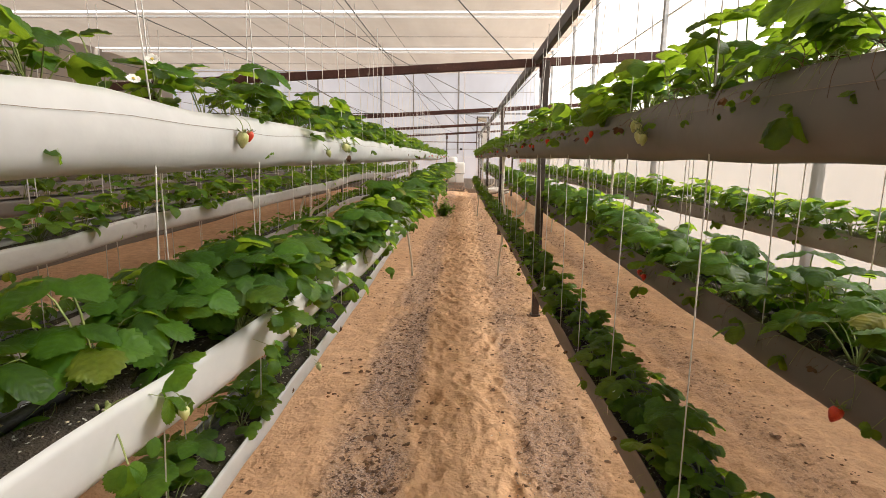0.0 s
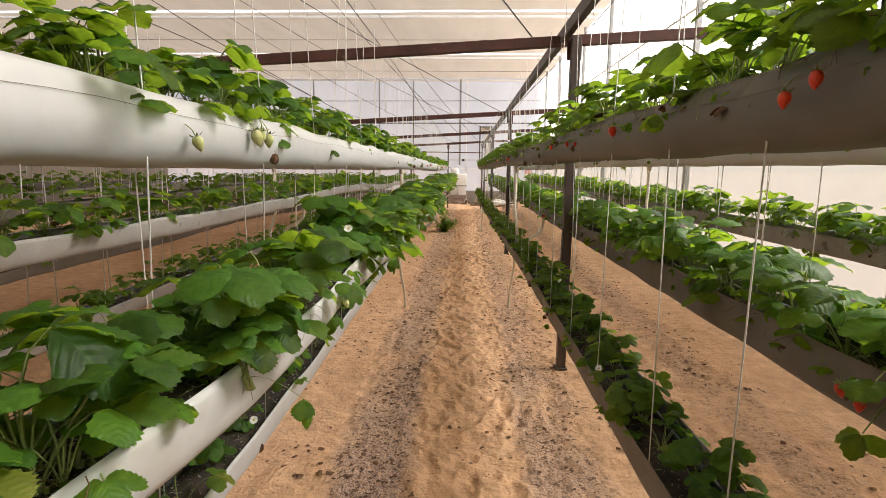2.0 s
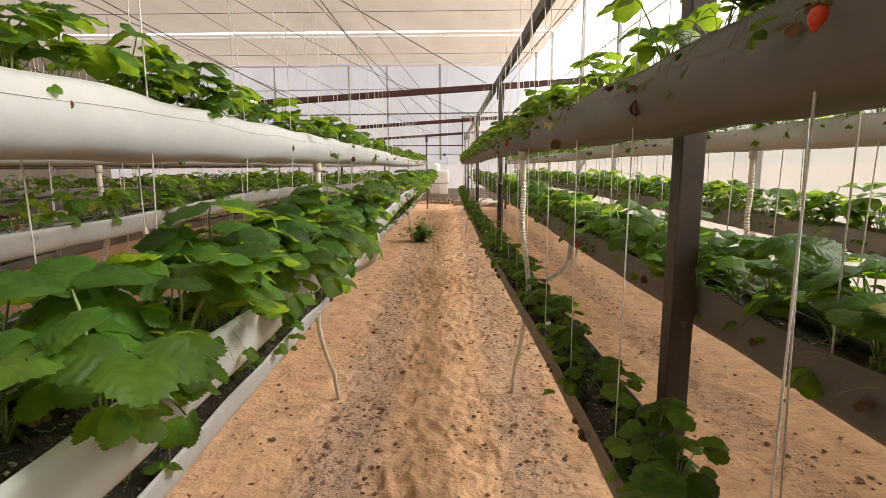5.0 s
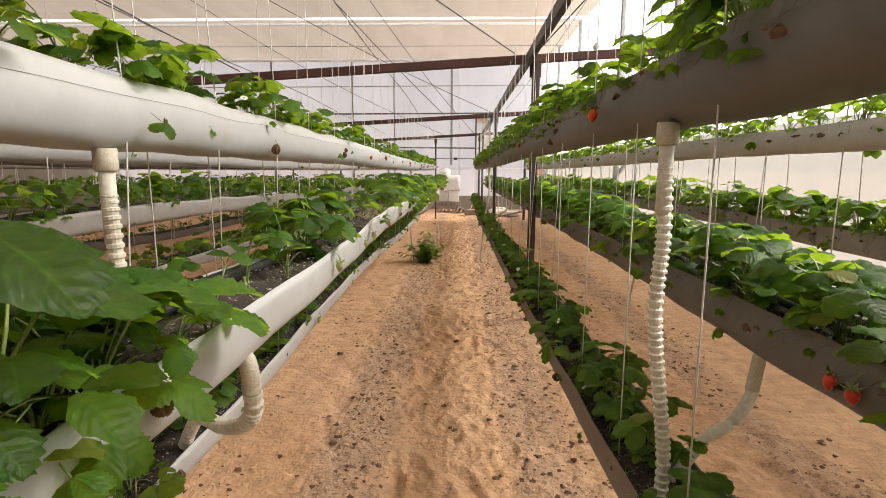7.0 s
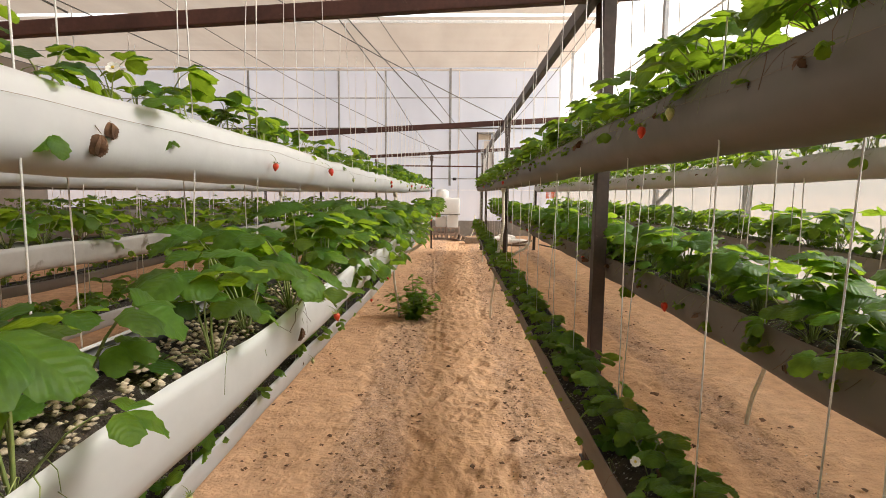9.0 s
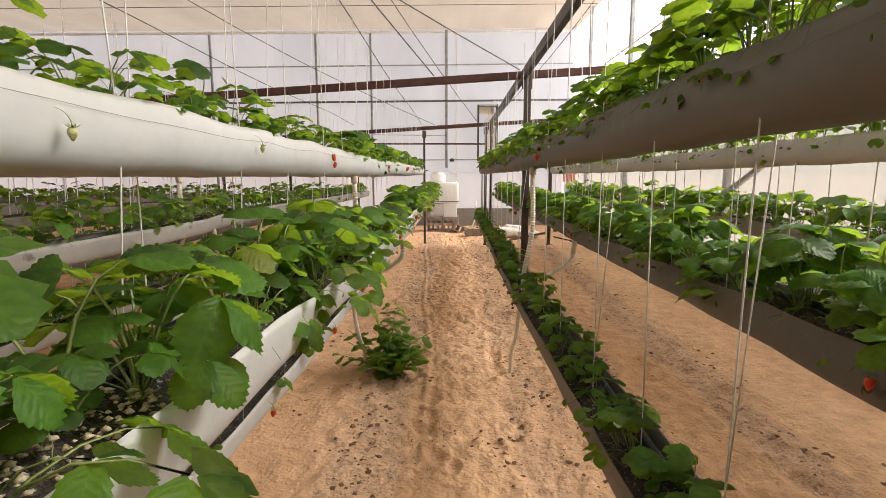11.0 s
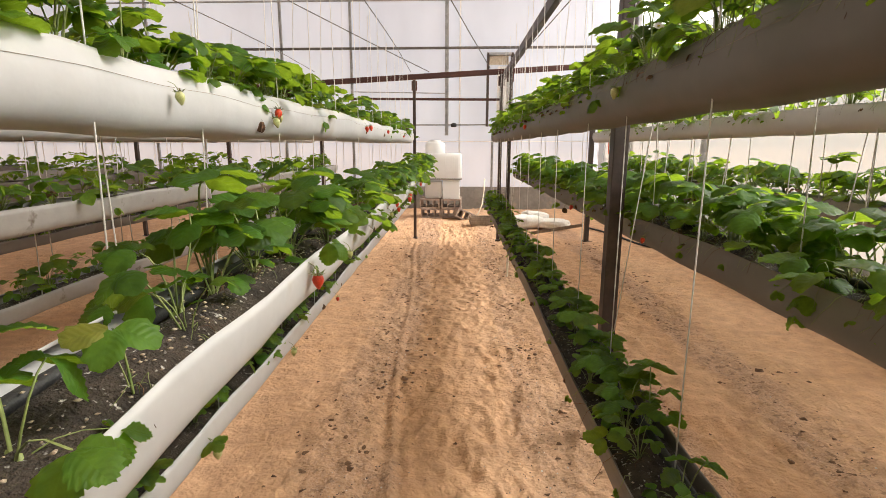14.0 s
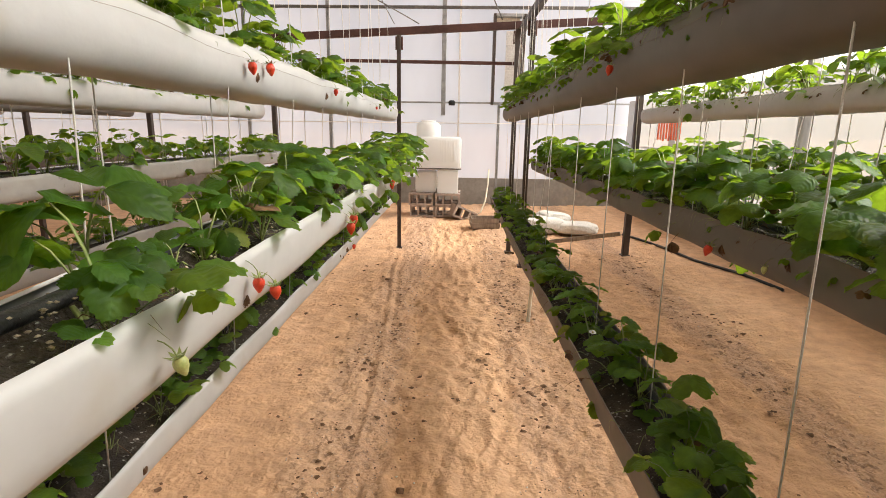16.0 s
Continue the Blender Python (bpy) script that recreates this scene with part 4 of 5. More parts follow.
def rim_tangle(tr, side, step, seed):
    """Runners, old fruit stalks and withered scraps that spill over the rim of a trough."""
    g = random.Random(seed)
    va, fa, sa, ua, o = [], [], [], [], 0
    y = 1.4
    while y < 21.8:
        v = 0.35 + 0.65 * vigour_at(tr, y)
        base = Matrix.Translation((tr.centre(y) + side * (tr.half * g.uniform(0.45, 0.92)), y, tr.top(y) - 0.012))
        turn = Matrix.Rotation((0 if side > 0 else math.pi) + g.gauss(0, 0.75), 4, "Z")
        pick = g.random()
        if pick < 0.80:
            vv, ff, ss, uu = g.choice(STEMS)
            size = g.uniform(0.35, 0.75)
            ss = [2 if g.random() < 0.35 else 1] * len(ss)
        else:
            vv, ff, ss, uu = MIDLEAVES[g.randrange(18, 22)]
            size = g.uniform(0.25, 0.5)
            if pick > 0.93:
                ss = [2] * len(ss)
        m = np.array(base @ turn @ Matrix.Rotation(g.uniform(-0.1, 0.5), 4, "Y") @ Matrix.Rotation(g.uniform(-0.6, 0.6), 4, "X") @ Matrix.Scale(size, 4))
        va.append(vv @ m[:3, :3].T + m[:3, 3])
        fa += [tuple(o + q for q in fc) for fc in ff]
        sa += ss
        ua += uu
        o += len(vv)
        y += step / v * g.uniform(0.4, 1.6)
    me = bpy.data.meshes.new("runner_tangle")
    me.from_pydata(np.concatenate(va).tolist(), [], fa)
    me.uv_layers.new(name="UVMap")
    me.uv_layers[0].data.foreach_set("uv", ua)
    for mt in (LEAF, STEM, DRY):
        me.materials.append(mt)
    me.polygons.foreach_set("material_index", sa)
    me.polygons.foreach_set("use_smooth", [True] * len(me.polygons))
    tagged(put("runner_tangle", me), "tangled runners, fruit stalks and withered scraps over the trough's rim", "runners", kind="stuff")


for i, (tr, side) in enumerate(NEAR):
    if i > 2:
        rim_tangle(tr, side, (0.012, 0.020, 0.04)[i - 3], 71 + i)
rim_tangle(R2[0], -1, 0.03, 81)
rim_tangle(R2[1], -1, 0.03, 82)


# ---- cords ----
def cord(points, name="support_twine", r=0.0019):
    return tagged(put(name, tube_mesh(name, points, r, 5, CORD)), "white twine that holds the troughs, tied to the steel above", "twine", "trough twines")


crng = random.Random(5)


def row_cords(trs, c, left, ys, wire_z):
    up, mid, low = trs
    out = []
    for y in ys:
        j = crng.uniform(-0.05, 0.05)
        f = 1 if left else -1
        y2 = y + crng.uniform(-0.03, 0.03)
        front = up.centre(y) + f * (up.half + 0.006)
        zt, zb = up.top(y), up.bottom(y)
        if left:
            low_end = [(low.centre(y2) + low.half - 0.015, y2, low.top(y2) - 0.02)]
        else:
            low_end = [(min(front + 0.03, low.centre(y2) + low.half - 0.02), y2, low.top(y2) - 0.01)]
        out.append([(front - f * 0.05 + j * 0.6, y + crng.uniform(-0.04, 0.04), wire_z), (front - f * 0.028, y, zt), (front - f * 0.03, y, zb + 0.01)] + low_end)
        yb = y + crng.uniform(0.18, 0.32)
        back = up.centre(yb) - f * (up.half + 0.006)
        if left:
            end = [(low.centre(yb) - 0.02, yb, low.top(yb) - 0.01)]
        else:
            end = [(low.centre(yb) + low.half - 0.015, yb, low.top(yb) - 0.02)] if crng.random() < 0.25 else []
            if crng.random() < 0.6:
                xm, ym = mid.centre(y) - mid.half + 0.012, y + crng.uniform(0.05, 0.4)
                out.append([(xm - 0.03, ym + crng.uniform(-0.04, 0.04), wire_z), (xm, ym, mid.top(ym) - 0.02)])
        out.append([(back + f * 0.05 + j * 0.6, yb + crng.uniform(-0.04, 0.04), wire_z), (back + f * 0.028, yb, up.top(yb)), (back + f * 0.03, yb, up.bottom(yb) + 0.01)] + end)
    return out


def spaced(a, b, step):
    y, out = a, []
    while y < b:
        out.append(y)
        y += step * crng.uniform(0.8, 1.2)
    return out


for c, trs, left in ((-0.68, L1, True), (0.77, R1, False)):
    for pts in row_cords(trs, c, left, spaced(1.6, 21.9, 0.52), 2.55 if left else 2.5):
        cord(pts)
for c, trs, left in ((2.22, R2, False), *((-0.68 - 1.45 * k, FAR_LEFT[k - 1], True) for k in (1, 2, 3))):
    bm_v, bm_f = [], []
    for pts in row_cords(trs, c, left, spaced(1.0, 21.9, 0.6), 2.5):
        me = tube_mesh("cord", pts, 0.0032, 4, CORD)
        o = len(bm_v)
        bm_v += [tuple(v.co) for v in me.vertices]
        bm_f += [tuple(o + i for i in p.vertices) for p in me.polygons]
        bpy.data.meshes.remove(me)
    tagged(put("hanging_cords", mesh_of("hanging_cords", bm_v, bm_f, CORD)), "white cords that hold a far row of troughs", "cords", kind="stuff")
for c in (-0.68, -2.13, -3.58, -5.03, -6.48, 2.22):
    pts = [(c, y, 2.53 + 0.02 * math.sin(y)) for y in np.arange(-3.5, 22.5, 0.7)]
    tagged(put("trim_row_wire", tube_mesh("trim_row_wire", pts, 0.004, 5, WIRE)), "steel wire strung over a row to carry the cords", "wire", kind="structure")


# ---- drain hoses ----
def ribbed(name, pts, r, parent=None, ribs=True, mat=None, label=""):
    """A corrugated hose along a smooth path."""
    P = [Vector(p) for p in pts]
    dense = []
    for i in range(len(P) - 1):
        p0, p1, p2, p3 = P[max(i - 1, 0)], P[i], P[i + 1], P[min(i + 2, len(P) - 1)]
        steps = max(2, int((p2 - p1).length / 0.003)) if ribs else 6
        for k in range(steps):
            t = k / steps
            dense.append(0.5 * ((2 * p1) + (p2 - p0) * t + (2 * p0 - 5 * p1 + 4 * p2 - p3) * t * t + (3 * p1 - p0 - 3 * p2 + p3) * t ** 3))
    dense.append(P[-1])
    radii = [r * (1.12 if (i // 3) % 2 else 0.88) for i in range(len(dense))] if ribs else r
    return put(name, tube_mesh(name, dense, radii, 12, mat or PIPE, smooth=not ribs), parent, label=label)


def drop_hose(trs, y, left, shift=-0.23, outlet=True):
    """From the upper trough down to the lower one, the bend out of the middle trough, and the outlet into the sand."""
    up, mid, low = trs
    xu, xl = up.centre(y) + (0.05 if left else -0.07), low.centre(y) + (0.02 if left else -0.02)
    zt, zl = up.bottom(y), low.top(y)
    h = ribbed("drain_hose", [(xu, y, zt - 0.09), (xu + 0.006, y, zt - 0.25), (xu + 0.004, y + 0.01, zt - 0.45), (xl, y + 0.015, zl + 0.1), (xl, y + 0.015, zl - 0.06)], 0.0158)
    tagged(h, "cream corrugated drain hose between two hanging troughs", "drain hose", "drain hoses")
    put("sleeve", tube_mesh("sleeve", [(xu, y, zt - 0.20), (xu, y, zt - 0.03)], 0.0160, 14, PIPE), h, label="smooth white pipe sleeve")
    put("cap", tube_mesh("cap", [(xu, y, zt - 0.045), (xu, y, zt - 0.04), (xu, y, zt + 0.004)], [0.020, 0.0235, 0.0235], 14, CAP), h, label="stained pipe socket under the trough")
    if left:
        yb = y + shift + 0.05
        x0, z0 = mid.centre(yb) + mid.half - 0.012, mid.bottom(yb) - 0.005
        xl2, zl2 = low.centre(y) + 0.06, low.top(y)
        path = [(x0, yb, z0 - 0.03), (x0 - 0.004, yb + 0.015, z0 - 0.09), (x0 - 0.05, yb + 0.07, z0 - 0.15), (x0 * 0.62 + xl2 * 0.38, yb + 0.19, z0 - 0.22), (x0 * 0.25 + xl2 * 0.75, yb + 0.36, z0 - 0.29), (xl2, yb + 0.46, zl2 - 0.02)]
        neck = [(x0 - 0.02, yb, z0 + 0.03), (x0 - 0.006, yb, z0 + 0.012), (x0, yb, z0 - 0.02), (x0, yb, z0 - 0.05)]
    else:
        x0, z0 = mid.centre(y) - 0.065, mid.bottom(y) - 0.015
        yb = y + 0.15
        path = [(x0 - 0.006, yb, z0 - 0.055), (x0 - 0.012, yb, z0 - 0.10), (x0 - 0.06, yb - 0.02, z0 - 0.16), (x0 - 0.15, yb - 0.05, z0 - 0.20), (low.centre(y) + 0.03, yb - 0.08, low.top(y) - 0.02)]
        neck = [(x0 - 0.008, yb, z0 - 0.08), (x0 - 0.002, yb, z0 - 0.03), (x0 + 0.004, yb, z0 + 0.02), (x0 + 0.01, yb, z0 + 0.10)]
    b = ribbed("drain_elbow", path, 0.0165 if left else 0.0155, None, left)
    tagged(b, "cream corrugated bend draining the middle trough" if left else "smooth cream pipe bend draining the middle trough", "drain hose", "drain hoses")
    ribbed("neck", neck, 0.0175, b, False, CAP, "smooth stained pipe neck")
    if not outlet:
        return
    xo, side = low.centre(y) + (0.09 if left else -0.06), (1 if left else -1)
    zb = low.bottom(y)
    o = ribbed("outlet_pipe", [(xo, y - 0.1, zb + 0.06), (xo, y - 0.09, zb - 0.06), (xo + side * 0.012, y, zb - 0.25), (xo + side * 0.02, y + 0.14, 0.2), (xo + side * 0.02, y + 0.25, -0.06)], 0.014, None, False)
    tagged(o, "bent cream outlet pipe running from the lower trough into the sand", "outlet pipe", "outlet pipes")


drop_hose(L1, 7.75, True)
drop_hose(R1, 7.84, False)
drop_hose(L1, 14.78, True, -0.20)
drop_hose(R1, 14.78, False)
drop_hose(R2, 8.0, False, outlet=False)
drop_hose(FAR_LEFT[0], 8.0, True)
drop_hose(FAR_LEFT[0], 15.2, True)
for x, y in ((0.60, 20.0), (1.98, 12.3)):
    tagged(ribbed("outlet_pipe", [(x, y - 0.2, 0.6), (x, y - 0.15, 0.4), (x, y - 0.05, 0.18), (x, y, -0.06)], 0.014, None, False), "bent cream outlet pipe running from the lower trough into the sand", "outlet pipe", "outlet pipes")


def perlite():
    """White perlite lumps washed up on the soil of the near troughs."""
    g = random.Random(29)
    va, fa, o = [], [], 0
    for tr, n, ya, yb in ((L1[1], 2600, 9.0, 11.8), (L1[1], 2000, 1.5, 21), (L1[2], 900, 1.5, 21), (R1[1], 500, 1.5, 21), (R1[2], 400, 1.5, 21), (L1[0], 300, 1.5, 21), (L1[1], 500, 14.2, 17.5)):
        for i in range(n):
            y, u = g.uniform(ya, yb), g.uniform(-0.8, 0.8)
            s = g.uniform(0.0018, 0.005) * (1.6 if n > 2000 else 1)
            p = Vector((tr.centre(y) + u * tr.half, y, tr.top(y) - 0.014 + 0.016 * (1 - u * u) + g.uniform(-0.006, 0.008)))
            q = Matrix.Rotation(g.uniform(0, 6.28), 3, "Z")
            va += [tuple(p + q @ Vector(w) * s * g.uniform(0.7, 1.2)) for w in ((1, 0, 0), (0, 1, 0), (-1, 0, 0), (0, -1, 0), (0, 0, 0.55), (0, 0, -0.55))]
            fa += [(o + a, o + (a + 1) % 4, o + 4) for a in range(4)] + [(o + (a + 1) % 4, o + a, o + 5) for a in range(4)]
            o += 6
    tagged(put("perlite_crumbs", mesh_of("perlite_crumbs", va, fa, PERLITE)), "white and tan perlite crumbs on the potting mix", "perlite", kind="stuff")


perlite()

# ---- the weed on the path ----
def bush():
    g = random.Random(31)
    root = put("weed_bush", bm_mesh("weed_bush", box_bm((0.012, 0.012, 0.06), (0, 0, 0.01), 0.003), STEM), m=pose(-0.48, 14.95, -0.02) @ Matrix.Scale(1.35, 4))
    tagged(root, "low leafy green weed growing out of the sand path", "weed")
    for s in range(28):
        a, lean, h = g.uniform(0, 6.28), g.uniform(0.08, 0.30), g.uniform(0.08, 0.30) * (1.5 if s % 5 == 0 else 1)
        d = Vector((math.cos(a), math.sin(a), 0))
        pts = [d * lean * t * t + Vector((0, 0, h * t)) for t in (0, 0.25, 0.5, 0.75, 1)]
        put("stalk", tube_mesh("stalk", pts, [0.004, 0.0035, 0.003, 0.0025, 0.0015], 5, STEM), root)
        for k in range(12):
            t = g.uniform(0.25, 1.0)
            p = d * lean * t * t + Vector((0, 0, h * t))
            me = SPRIG[g.randrange(len(SPRIG))]
            put("leaf", me, root, Matrix.Translation(p) @ Matrix.Rotation(g.uniform(0, 6.28), 4, "Z") @ Matrix.Rotation(g.uniform(-0.6, 0.5), 4, "Y") @ Matrix.Scale(g.uniform(0.7, 1.2), 4))


SPRIG = []
for i in range(5):
    v, f = leaflet(lrng.uniform(0.055, 0.075), lrng.uniform(0.02, 0.028), lrng.uniform(0.1, 0.4), lrng.uniform(0.1, 0.5), 7, i)
    SPRIG.append(mesh_of("leaf", v, f, LEAF, uvs=[(k // 5 / 7, (1, 0.5, 0, -0.5, -1)[k % 5]) for k in range(len(v))]))
bush()


# ---- the end of the aisle ----
def block(m, name="concrete_block"):
    """A hollow block, 0.40 x 0.20 x 0.19, its three cells open to the front."""
    xs = [-0.2, -0.172, -0.080, -0.056, 0.056, 0.080, 0.172, 0.2]
    zs = [-0.095, -0.067, 0.067, 0.095]
    solid = {(i, k) for i in range(7) for k in range(3) if k != 1 or i % 2 == 0}
    bm = bmesh.new()
    vs = {(i, k, d): bm.verts.new((xs[i], d * 0.1 + 0.004 * noise.noise((i, k, d)), zs[k] + 0.003 * noise.noise((i * 2, k, 5)))) for i in range(8) for k in range(4) for d in (-1, 1)}
    for i, k in solid:
        for d in (-1, 1):
            bm.faces.new([vs[i, k, d], vs[i + 1, k, d], vs[i + 1, k + 1, d], vs[i, k + 1, d]])
        for di, dk, a, b2 in ((-1, 0, (i, k), (i, k + 1)), (1, 0, (i + 1, k), (i + 1, k + 1)), (0, -1, (i, k), (i + 1, k)), (0, 1, (i, k + 1), (i + 1, k + 1))):
            if (i + di, k + dk) not in solid:
                bm.faces.new([vs[*a, -1], vs[*b2, -1], vs[*b2, 1], vs[*a, 1]])
    ob = put(name, bm_mesh(name, bm, CONCRETE), m=m)
    return tagged(ob, "hollow grey-pink concrete block stacked under the tank", "concrete block", "concrete blocks")


for x, z, r in ((-0.50, 0.095, 2), (-0.08, 0.095, -3), (-0.52, 0.287, 1), (-0.09, 0.287, 2)):
    block(pose(x, 24.75, z, 0, 0, r))
    block(pose(x + 0.01, 25.12, z, 0, 0, -r))
block(pose(0.17, 24.62, 0.07, 0, 24, 20))


def tank():
    bm = box_bm((0.74, 0.60, 0.52), (0, 0, 0.64), 0.05)
    ob = put("water_tank", bm_mesh("water_tank", bm, TANKW, True), m=pose(-0.25, 24.97, 0.382))
    tagged(ob, "white plastic water tank standing on concrete blocks", "water tank")
    put("drum", tube_mesh("drum", [(-0.17, 0.0, 0.86), (-0.17, 0, 0.90), (-0.17, 0, 1.08), (-0.17, 0, 1.13)], [0.18, 0.20, 0.20, 0.15], 24, TANKW), ob)
    put("drum_lid", tube_mesh("drum_lid", [(-0.17, 0, 1.12), (-0.17, 0, 1.155)], 0.12, 20, TANKW), ob)
    put("base_box", bm_mesh("base_box", box_bm((0.34, 0.46, 0.37), (0.16, -0.03, 0.187), 0.02), TANKW), ob)
    put("base_box", bm_mesh("base_box", box_bm((0.34, 0.46, 0.34), (-0.2, 0.02, 0.172), 0.05), TANKW), ob)
    for i in range(7):
        put("rib", bm_mesh("rib", box_bm((0.012, 0.02, 0.34), (0.04 + i * 0.042, -0.305, 0.68), 0.004), TANKW), ob)
    put("strap", bm_mesh("strap", box_bm((0.75, 0.61, 0.02), (0, 0, 0.40), 0.006), WIRE), ob)


tank()


def crate():
    ob = put("wooden_crate", bm_mesh("wooden_crate", box_bm((0.40, 0.30, 0.02), (0, 0, 0.012), 0.003), WOOD), m=pose(0.48, 23.85, 0.0, 0, 0, 4))
    tagged(ob, "low weathered wooden crate on the sand", "crate")
    for z in (0.05, 0.12):
        for y in (-0.15, 0.15):
            put("side_board", bm_mesh("side_board", box_bm((0.42, 0.014, 0.055), (0, y, z), 0.003), WOOD), ob)
        for x in (-0.2, 0.2):
            put("end_board", bm_mesh("end_board", box_bm((0.014, 0.29, 0.055), (x, 0, z), 0.003), WOOD), ob)
    for x in (-0.18, 0.18):
        for y in (-0.13, 0.13):
            put("corner_block", bm_mesh("corner_block", box_bm((0.03, 0.03, 0.15), (x, y, 0.08), 0.003), WOOD), ob)


crate()
tagged(put("feed_hose", tube_mesh("feed_hose", [(0.60, 25.2, 0.75), (0.585, 25.1, 0.5), (0.54, 24.9, 0.25), (0.46, 24.75, 0.08), (0.36, 24.7, 0.02), (0.2, 24.55, 0.015), (0.3, 24.4, 0.015), (0.55, 24.45, 0.02), (0.66, 24.7, 0.02)], 0.014, 8, CAP)), "pale pink hose coiled on the sand by the tank", "hose")


def sack(m, size, seed):
    bm = bmesh.new()
    bmesh.ops.create_icosphere(bm, subdivisions=4, radius=1)
    for v in bm.verts:
        p = v.co.copy()
        q = Vector((math.copysign(abs(p.x) ** 0.6, p.x), math.copysign(abs(p.y) ** 0.6, p.y), math.copysign(abs(p.z) ** 0.8, p.z)))
        q *= 1 + 0.10 * noise.noise(p * 2 + Vector((seed, 0, 0))) + 0.05 * noise.noise(p * 6)
        v.co = Vector((q.x * size[0], q.y * size[1], q.z * size[2]))
    ob = put("filled_sack", bm_mesh("filled_sack", bm, SACK, True), m=m)
    return tagged(ob, "white woven sack lying on the sand between the rows", "sack", "sacks")


sack(pose(1.28, 23.55, 0.11, 0, 0, 12), (0.30, 0.22, 0.12), 1)
sack(pose(1.74, 23.5, 0.08, 0, 0, -15), (0.30, 0.20, 0.085), 4)
sack(pose(1.46, 23.75, 0.20, 0, 6, 30), (0.24, 0.18, 0.07), 7)
tagged(put("drain_pipe", tube_mesh("drain_pipe", [(2.35, 23.35, 0.03), (2.5, 23.1, 0.015), (2.62, 22.6, 0.02), (2.74, 22.0, 0.01), (2.96, 21.4, 0.02), (3.05, 20.9, 0.015)], 0.016, 8, RUBBER)), "black pipe lying loose on the sand", "pipe")
bar("timber_rail", (1.25, 22.75, 0.03), (1.98, 22.3, 0.24), 0.03, 0.05, WOOD, "grey timber rail propped at the row's end", "timber", kind="thing")


def fan():
    ob = put("wall_fan", bm_mesh("wall_fan", box_bm((0.05, 0.20, 1.55), (0, 0, 0), 0.006), DARKSTEEL), m=pose(0.68, Y1 - 0.22, 2.63))
    tagged(ob, "wall ventilator with a brown steel frame and white slats", "ventilator")
    put("frame_side", bm_mesh("frame_side", box_bm((0.05, 0.20, 1.55), (0.52, 0, 0), 0.006), DARKSTEEL), ob)
    for z in (-0.75, 0.75):
        put("frame_rail", bm_mesh("frame_rail", box_bm((0.5, 0.20, 0.05), (0.26, 0, z), 0.006), GALV), ob)
    put("cover_plate", bm_mesh("cover_plate", box_bm((0.42, 0.02, 0.20), (0.24, 0.06, 0.64), 0.004), CAP), ob, label="brown-grey cover plate")
    for i in range(11):
        put("slat", bm_mesh("slat", box_bm((0.28, 0.012, 0.12), (0.35, 0, -0.66 + i * 0.11), 0.003, turn=Matrix.Rotation(0.5, 4, "X")), WHITEBAR), ob)


fan()
tagged(put("wall_fitting", tube_mesh("wall_fitting", [(-0.06, Y1 - 0.15, 1.84), (-0.06, Y1 - 0.15, 1.90), (-0.06, Y1 - 0.15, 1.93)], [0.06, 0.07, 0.04], 12, RUBBER)), "small black fitting on the end wall rail", "wall fitting")


def netting():
    g = random.Random(3)
    ob = put("orange_barrier", bm_mesh("orange_barrier", box_bm((0.42, 0.03, 0.03), (0.184, 0, 0.255), 0.006), ORANGE), m=pose(2.34, 22.42, 1.42) @ Matrix.Scale(0.66, 4))
    for i in range(9):
        put("strip", bm_mesh("strip", box_bm((0.030, 0.02, 0.40), (i * 0.046, g.uniform(-0.006, 0.006), 0.06 + g.uniform(-0.03, 0.01)), 0.006), ORANGE), ob)
    tagged(ob, "orange-red plastic strips hung up at the row's end", "plastic strips")
    put("rod", tube_mesh("rod", [(-0.06, 0, 0.275), (0.45, 0, 0.275)], 0.012, 6, WIRE), ob)
    put("hanger", tube_mesh("hanger", [(0.2, 0, 0.27), (0.2, 0, 1.83)], 0.005, 5, WIRE), ob)


netting()


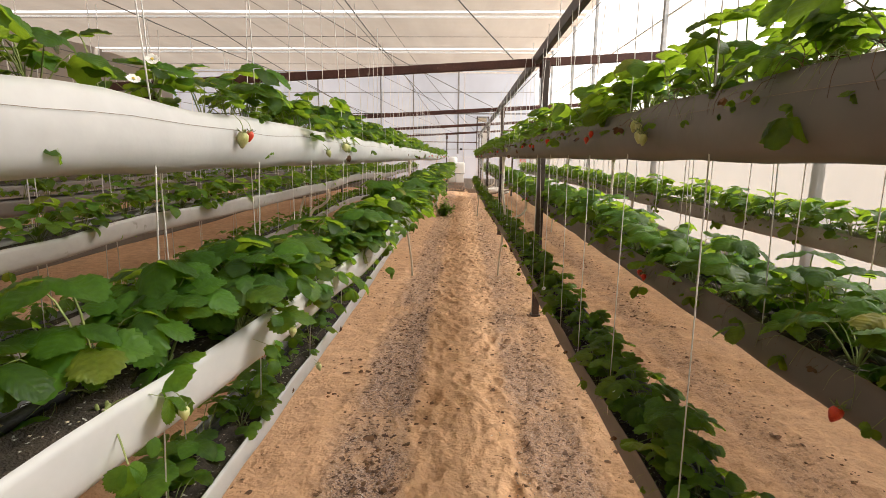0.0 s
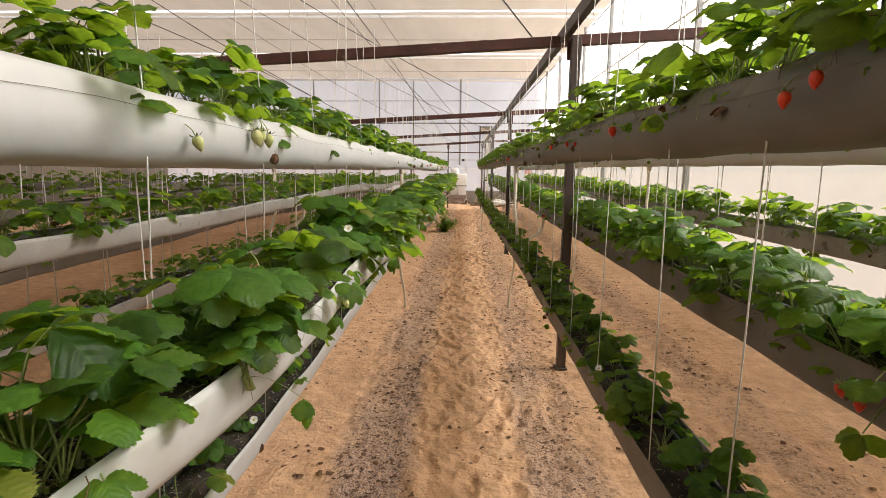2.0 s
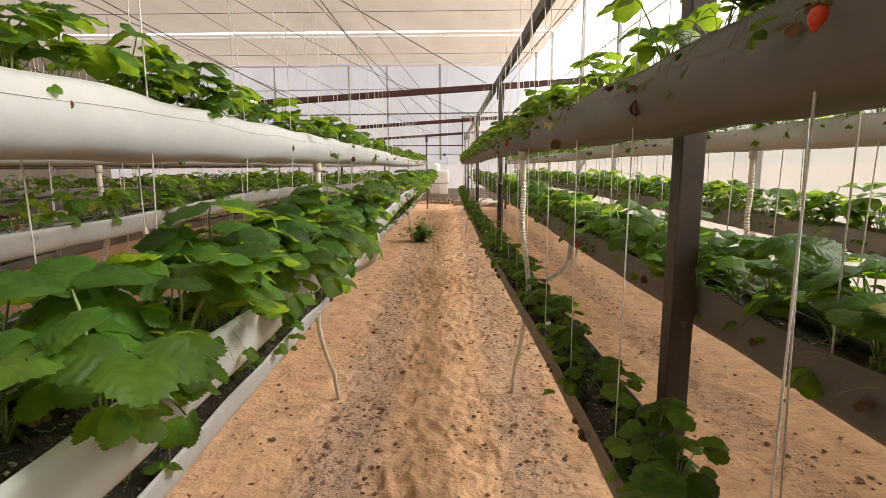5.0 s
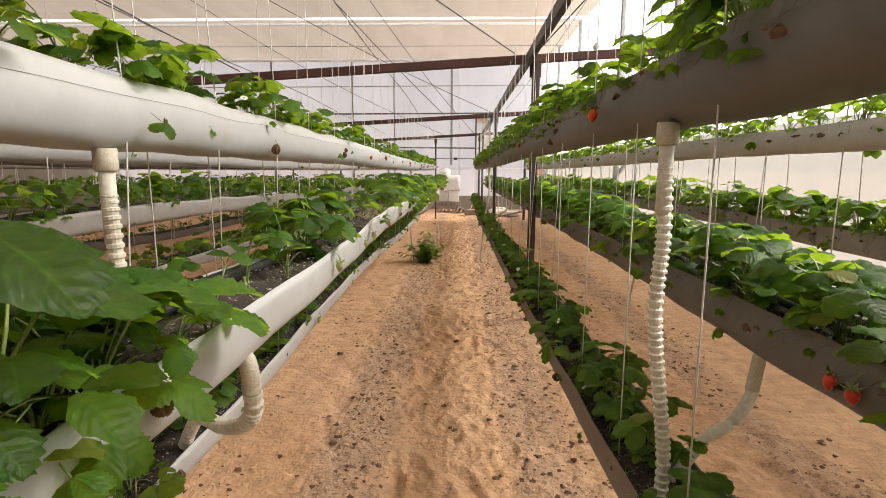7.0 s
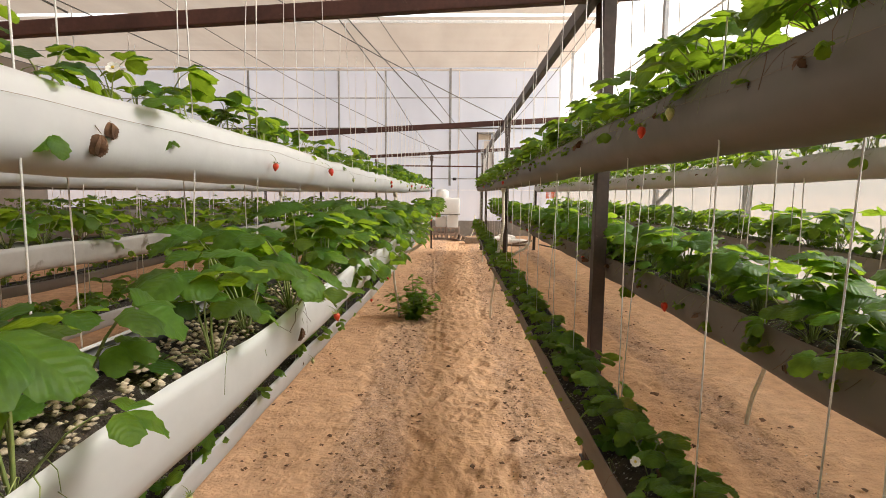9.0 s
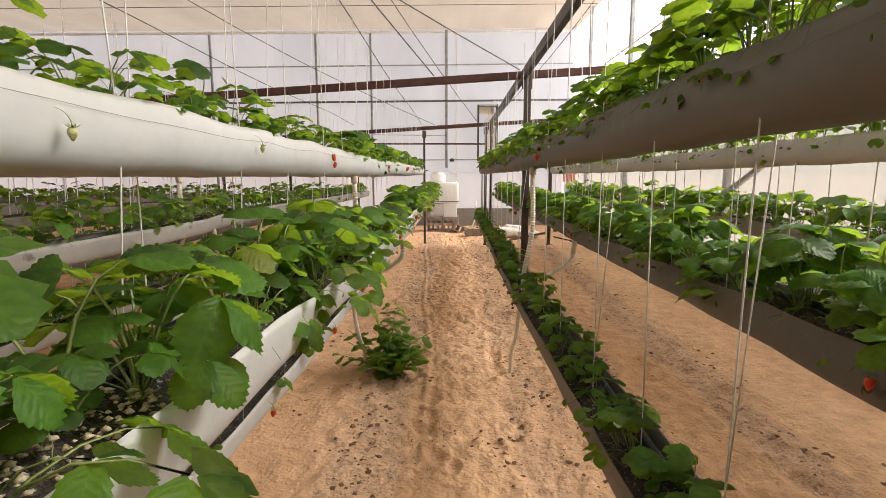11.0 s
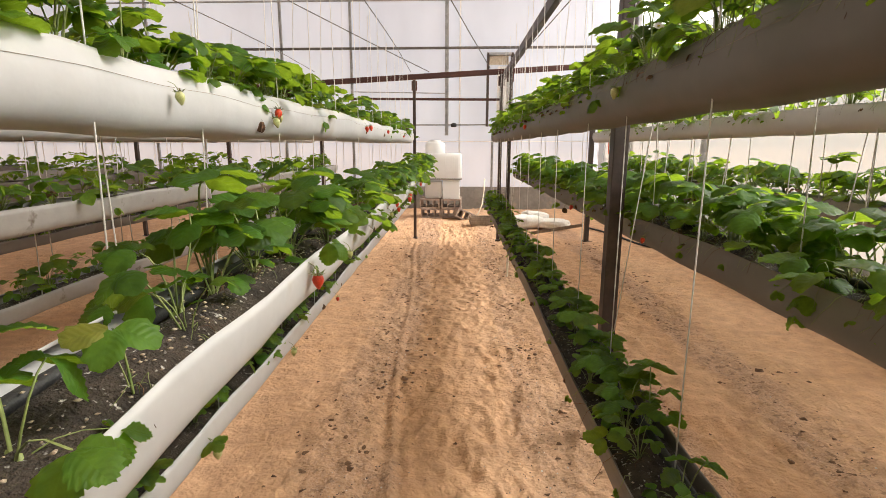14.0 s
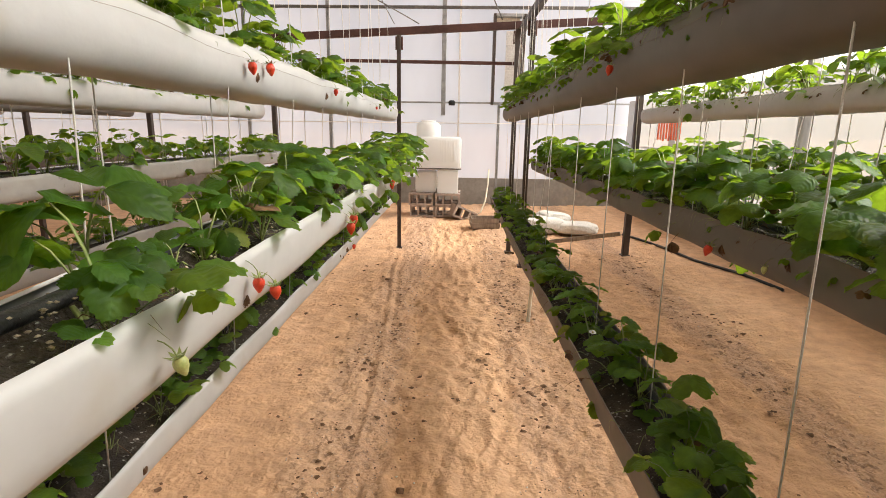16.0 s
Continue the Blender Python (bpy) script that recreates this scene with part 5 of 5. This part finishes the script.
# ---- litter on the sand ----
def litter():
    g = random.Random(17)
    va, fa, o = [], [], 0
    for i in range(20000):
        lane = g.choice((0.03, 0.03, 0.03, 1.5, 1.5, -1.45))
        x = lane + (g.choice((-1, 1)) * abs(g.gauss(0.45, 0.17)) if g.random() < 0.88 else g.uniform(-0.6, 0.6))
        y = g.uniform(1.5, 24)
        if noise.noise((x * 3.1, y * 1.4, 12)) + g.uniform(-0.35, 0.35) < (0.05 if y < 12 else 0.2):
            continue
        s = 0.005 + 0.021 * g.random() ** 2 * (1.9 if g.random() < 0.05 else 1)
        z = ground_height(x, y)
        n = 6
        c = Vector((x, y, z + s * 0.25))
        ring = []
        t0 = g.uniform(0, 6.28)
        for k in range(n):
            a = t0 + 2 * math.pi * k / n
            rr = s * g.uniform(0.5, 1.0)
            ring.append((x + rr * math.cos(a), y + rr * math.sin(a), z + g.uniform(-0.2, 0.35) * s))
        va += ring + [tuple(c + Vector((g.uniform(-0.3, 0.3) * s, g.uniform(-0.3, 0.3) * s, s * g.uniform(0.0, 0.25))))]
        fa += [(o + k, o + (k + 1) % n, o + n) for k in range(n)]
        o += n + 1
    tagged(put("leaf_litter", mesh_of("leaf_litter", va, fa, DRY, smooth=False)), "brown leaf crumbs and clods strewn over the sand", "litter", kind="stuff")


def strewn_grit():
    """Small stones and perlite along the edges of the aisles."""
    g = random.Random(19)
    va, fa, o = [], [], 0
    for i in range(22000):
        lane = g.choice((0.03, 0.03, 0.03, 0.03, 1.5))
        x = lane + g.choice((-1, 1)) * abs(g.gauss(0.42, 0.13))
        y = 1.4 + 22 * g.random() ** 1.2
        if noise.noise((x * 2.2, y * 1.1, 4)) + g.uniform(-0.3, 0.3) < 0.0:
            continue
        s, z = g.uniform(0.002, 0.0065), ground_height(x, y)
        a = g.uniform(0, 6.28)
        va += [(x + s * math.cos(a + q) * g.uniform(0.7, 1.2), y + s * math.sin(a + q) * g.uniform(0.7, 1.2), z - 0.001) for q in (0, 1.57, 3.14, 4.71)] + [(x, y, z + s * g.uniform(0.6, 1.1))]
        fa += [(o, o + 1, o + 4), (o + 1, o + 2, o + 4), (o + 2, o + 3, o + 4), (o + 3, o, o + 4)]
        o += 5
    tagged(put("strewn_grit", mesh_of("strewn_grit", va, fa, GRIT, smooth=False)), "loose grey grit and perlite strewn along the aisle edges", "grit", kind="stuff")


litter()
strewn_grit()
crl = random.Random(41)
for x, y, s in ((0.467, 5.04, 1.0), (-0.32, 5.35, 0.9), (-0.046, 17.17, 1.3), (0.017, 17.17, 0.9), (-0.38, 9.62, 0.9), (1.79, 18.9, 1.2), (0.3, 3.6, 1), (-0.2, 3.2, 1), (-0.45, 12.6, 1.2), (0.35, 12.2, 0.8), (1.5, 12.0, 1.1), (1.7, 15.5, 1.1)):
    ob = put("fallen_leaf", DRYLEAF, m=pose(x - 0.08 * s, y, ground_height(x, y) + 0.03, crl.uniform(-20, 20), -8, crl.uniform(-30, 30)) @ Matrix.Scale(s * 0.8, 4))
    tagged(ob, "curled brown dead leaf on the sand path", "fallen leaf", "fallen leaves")
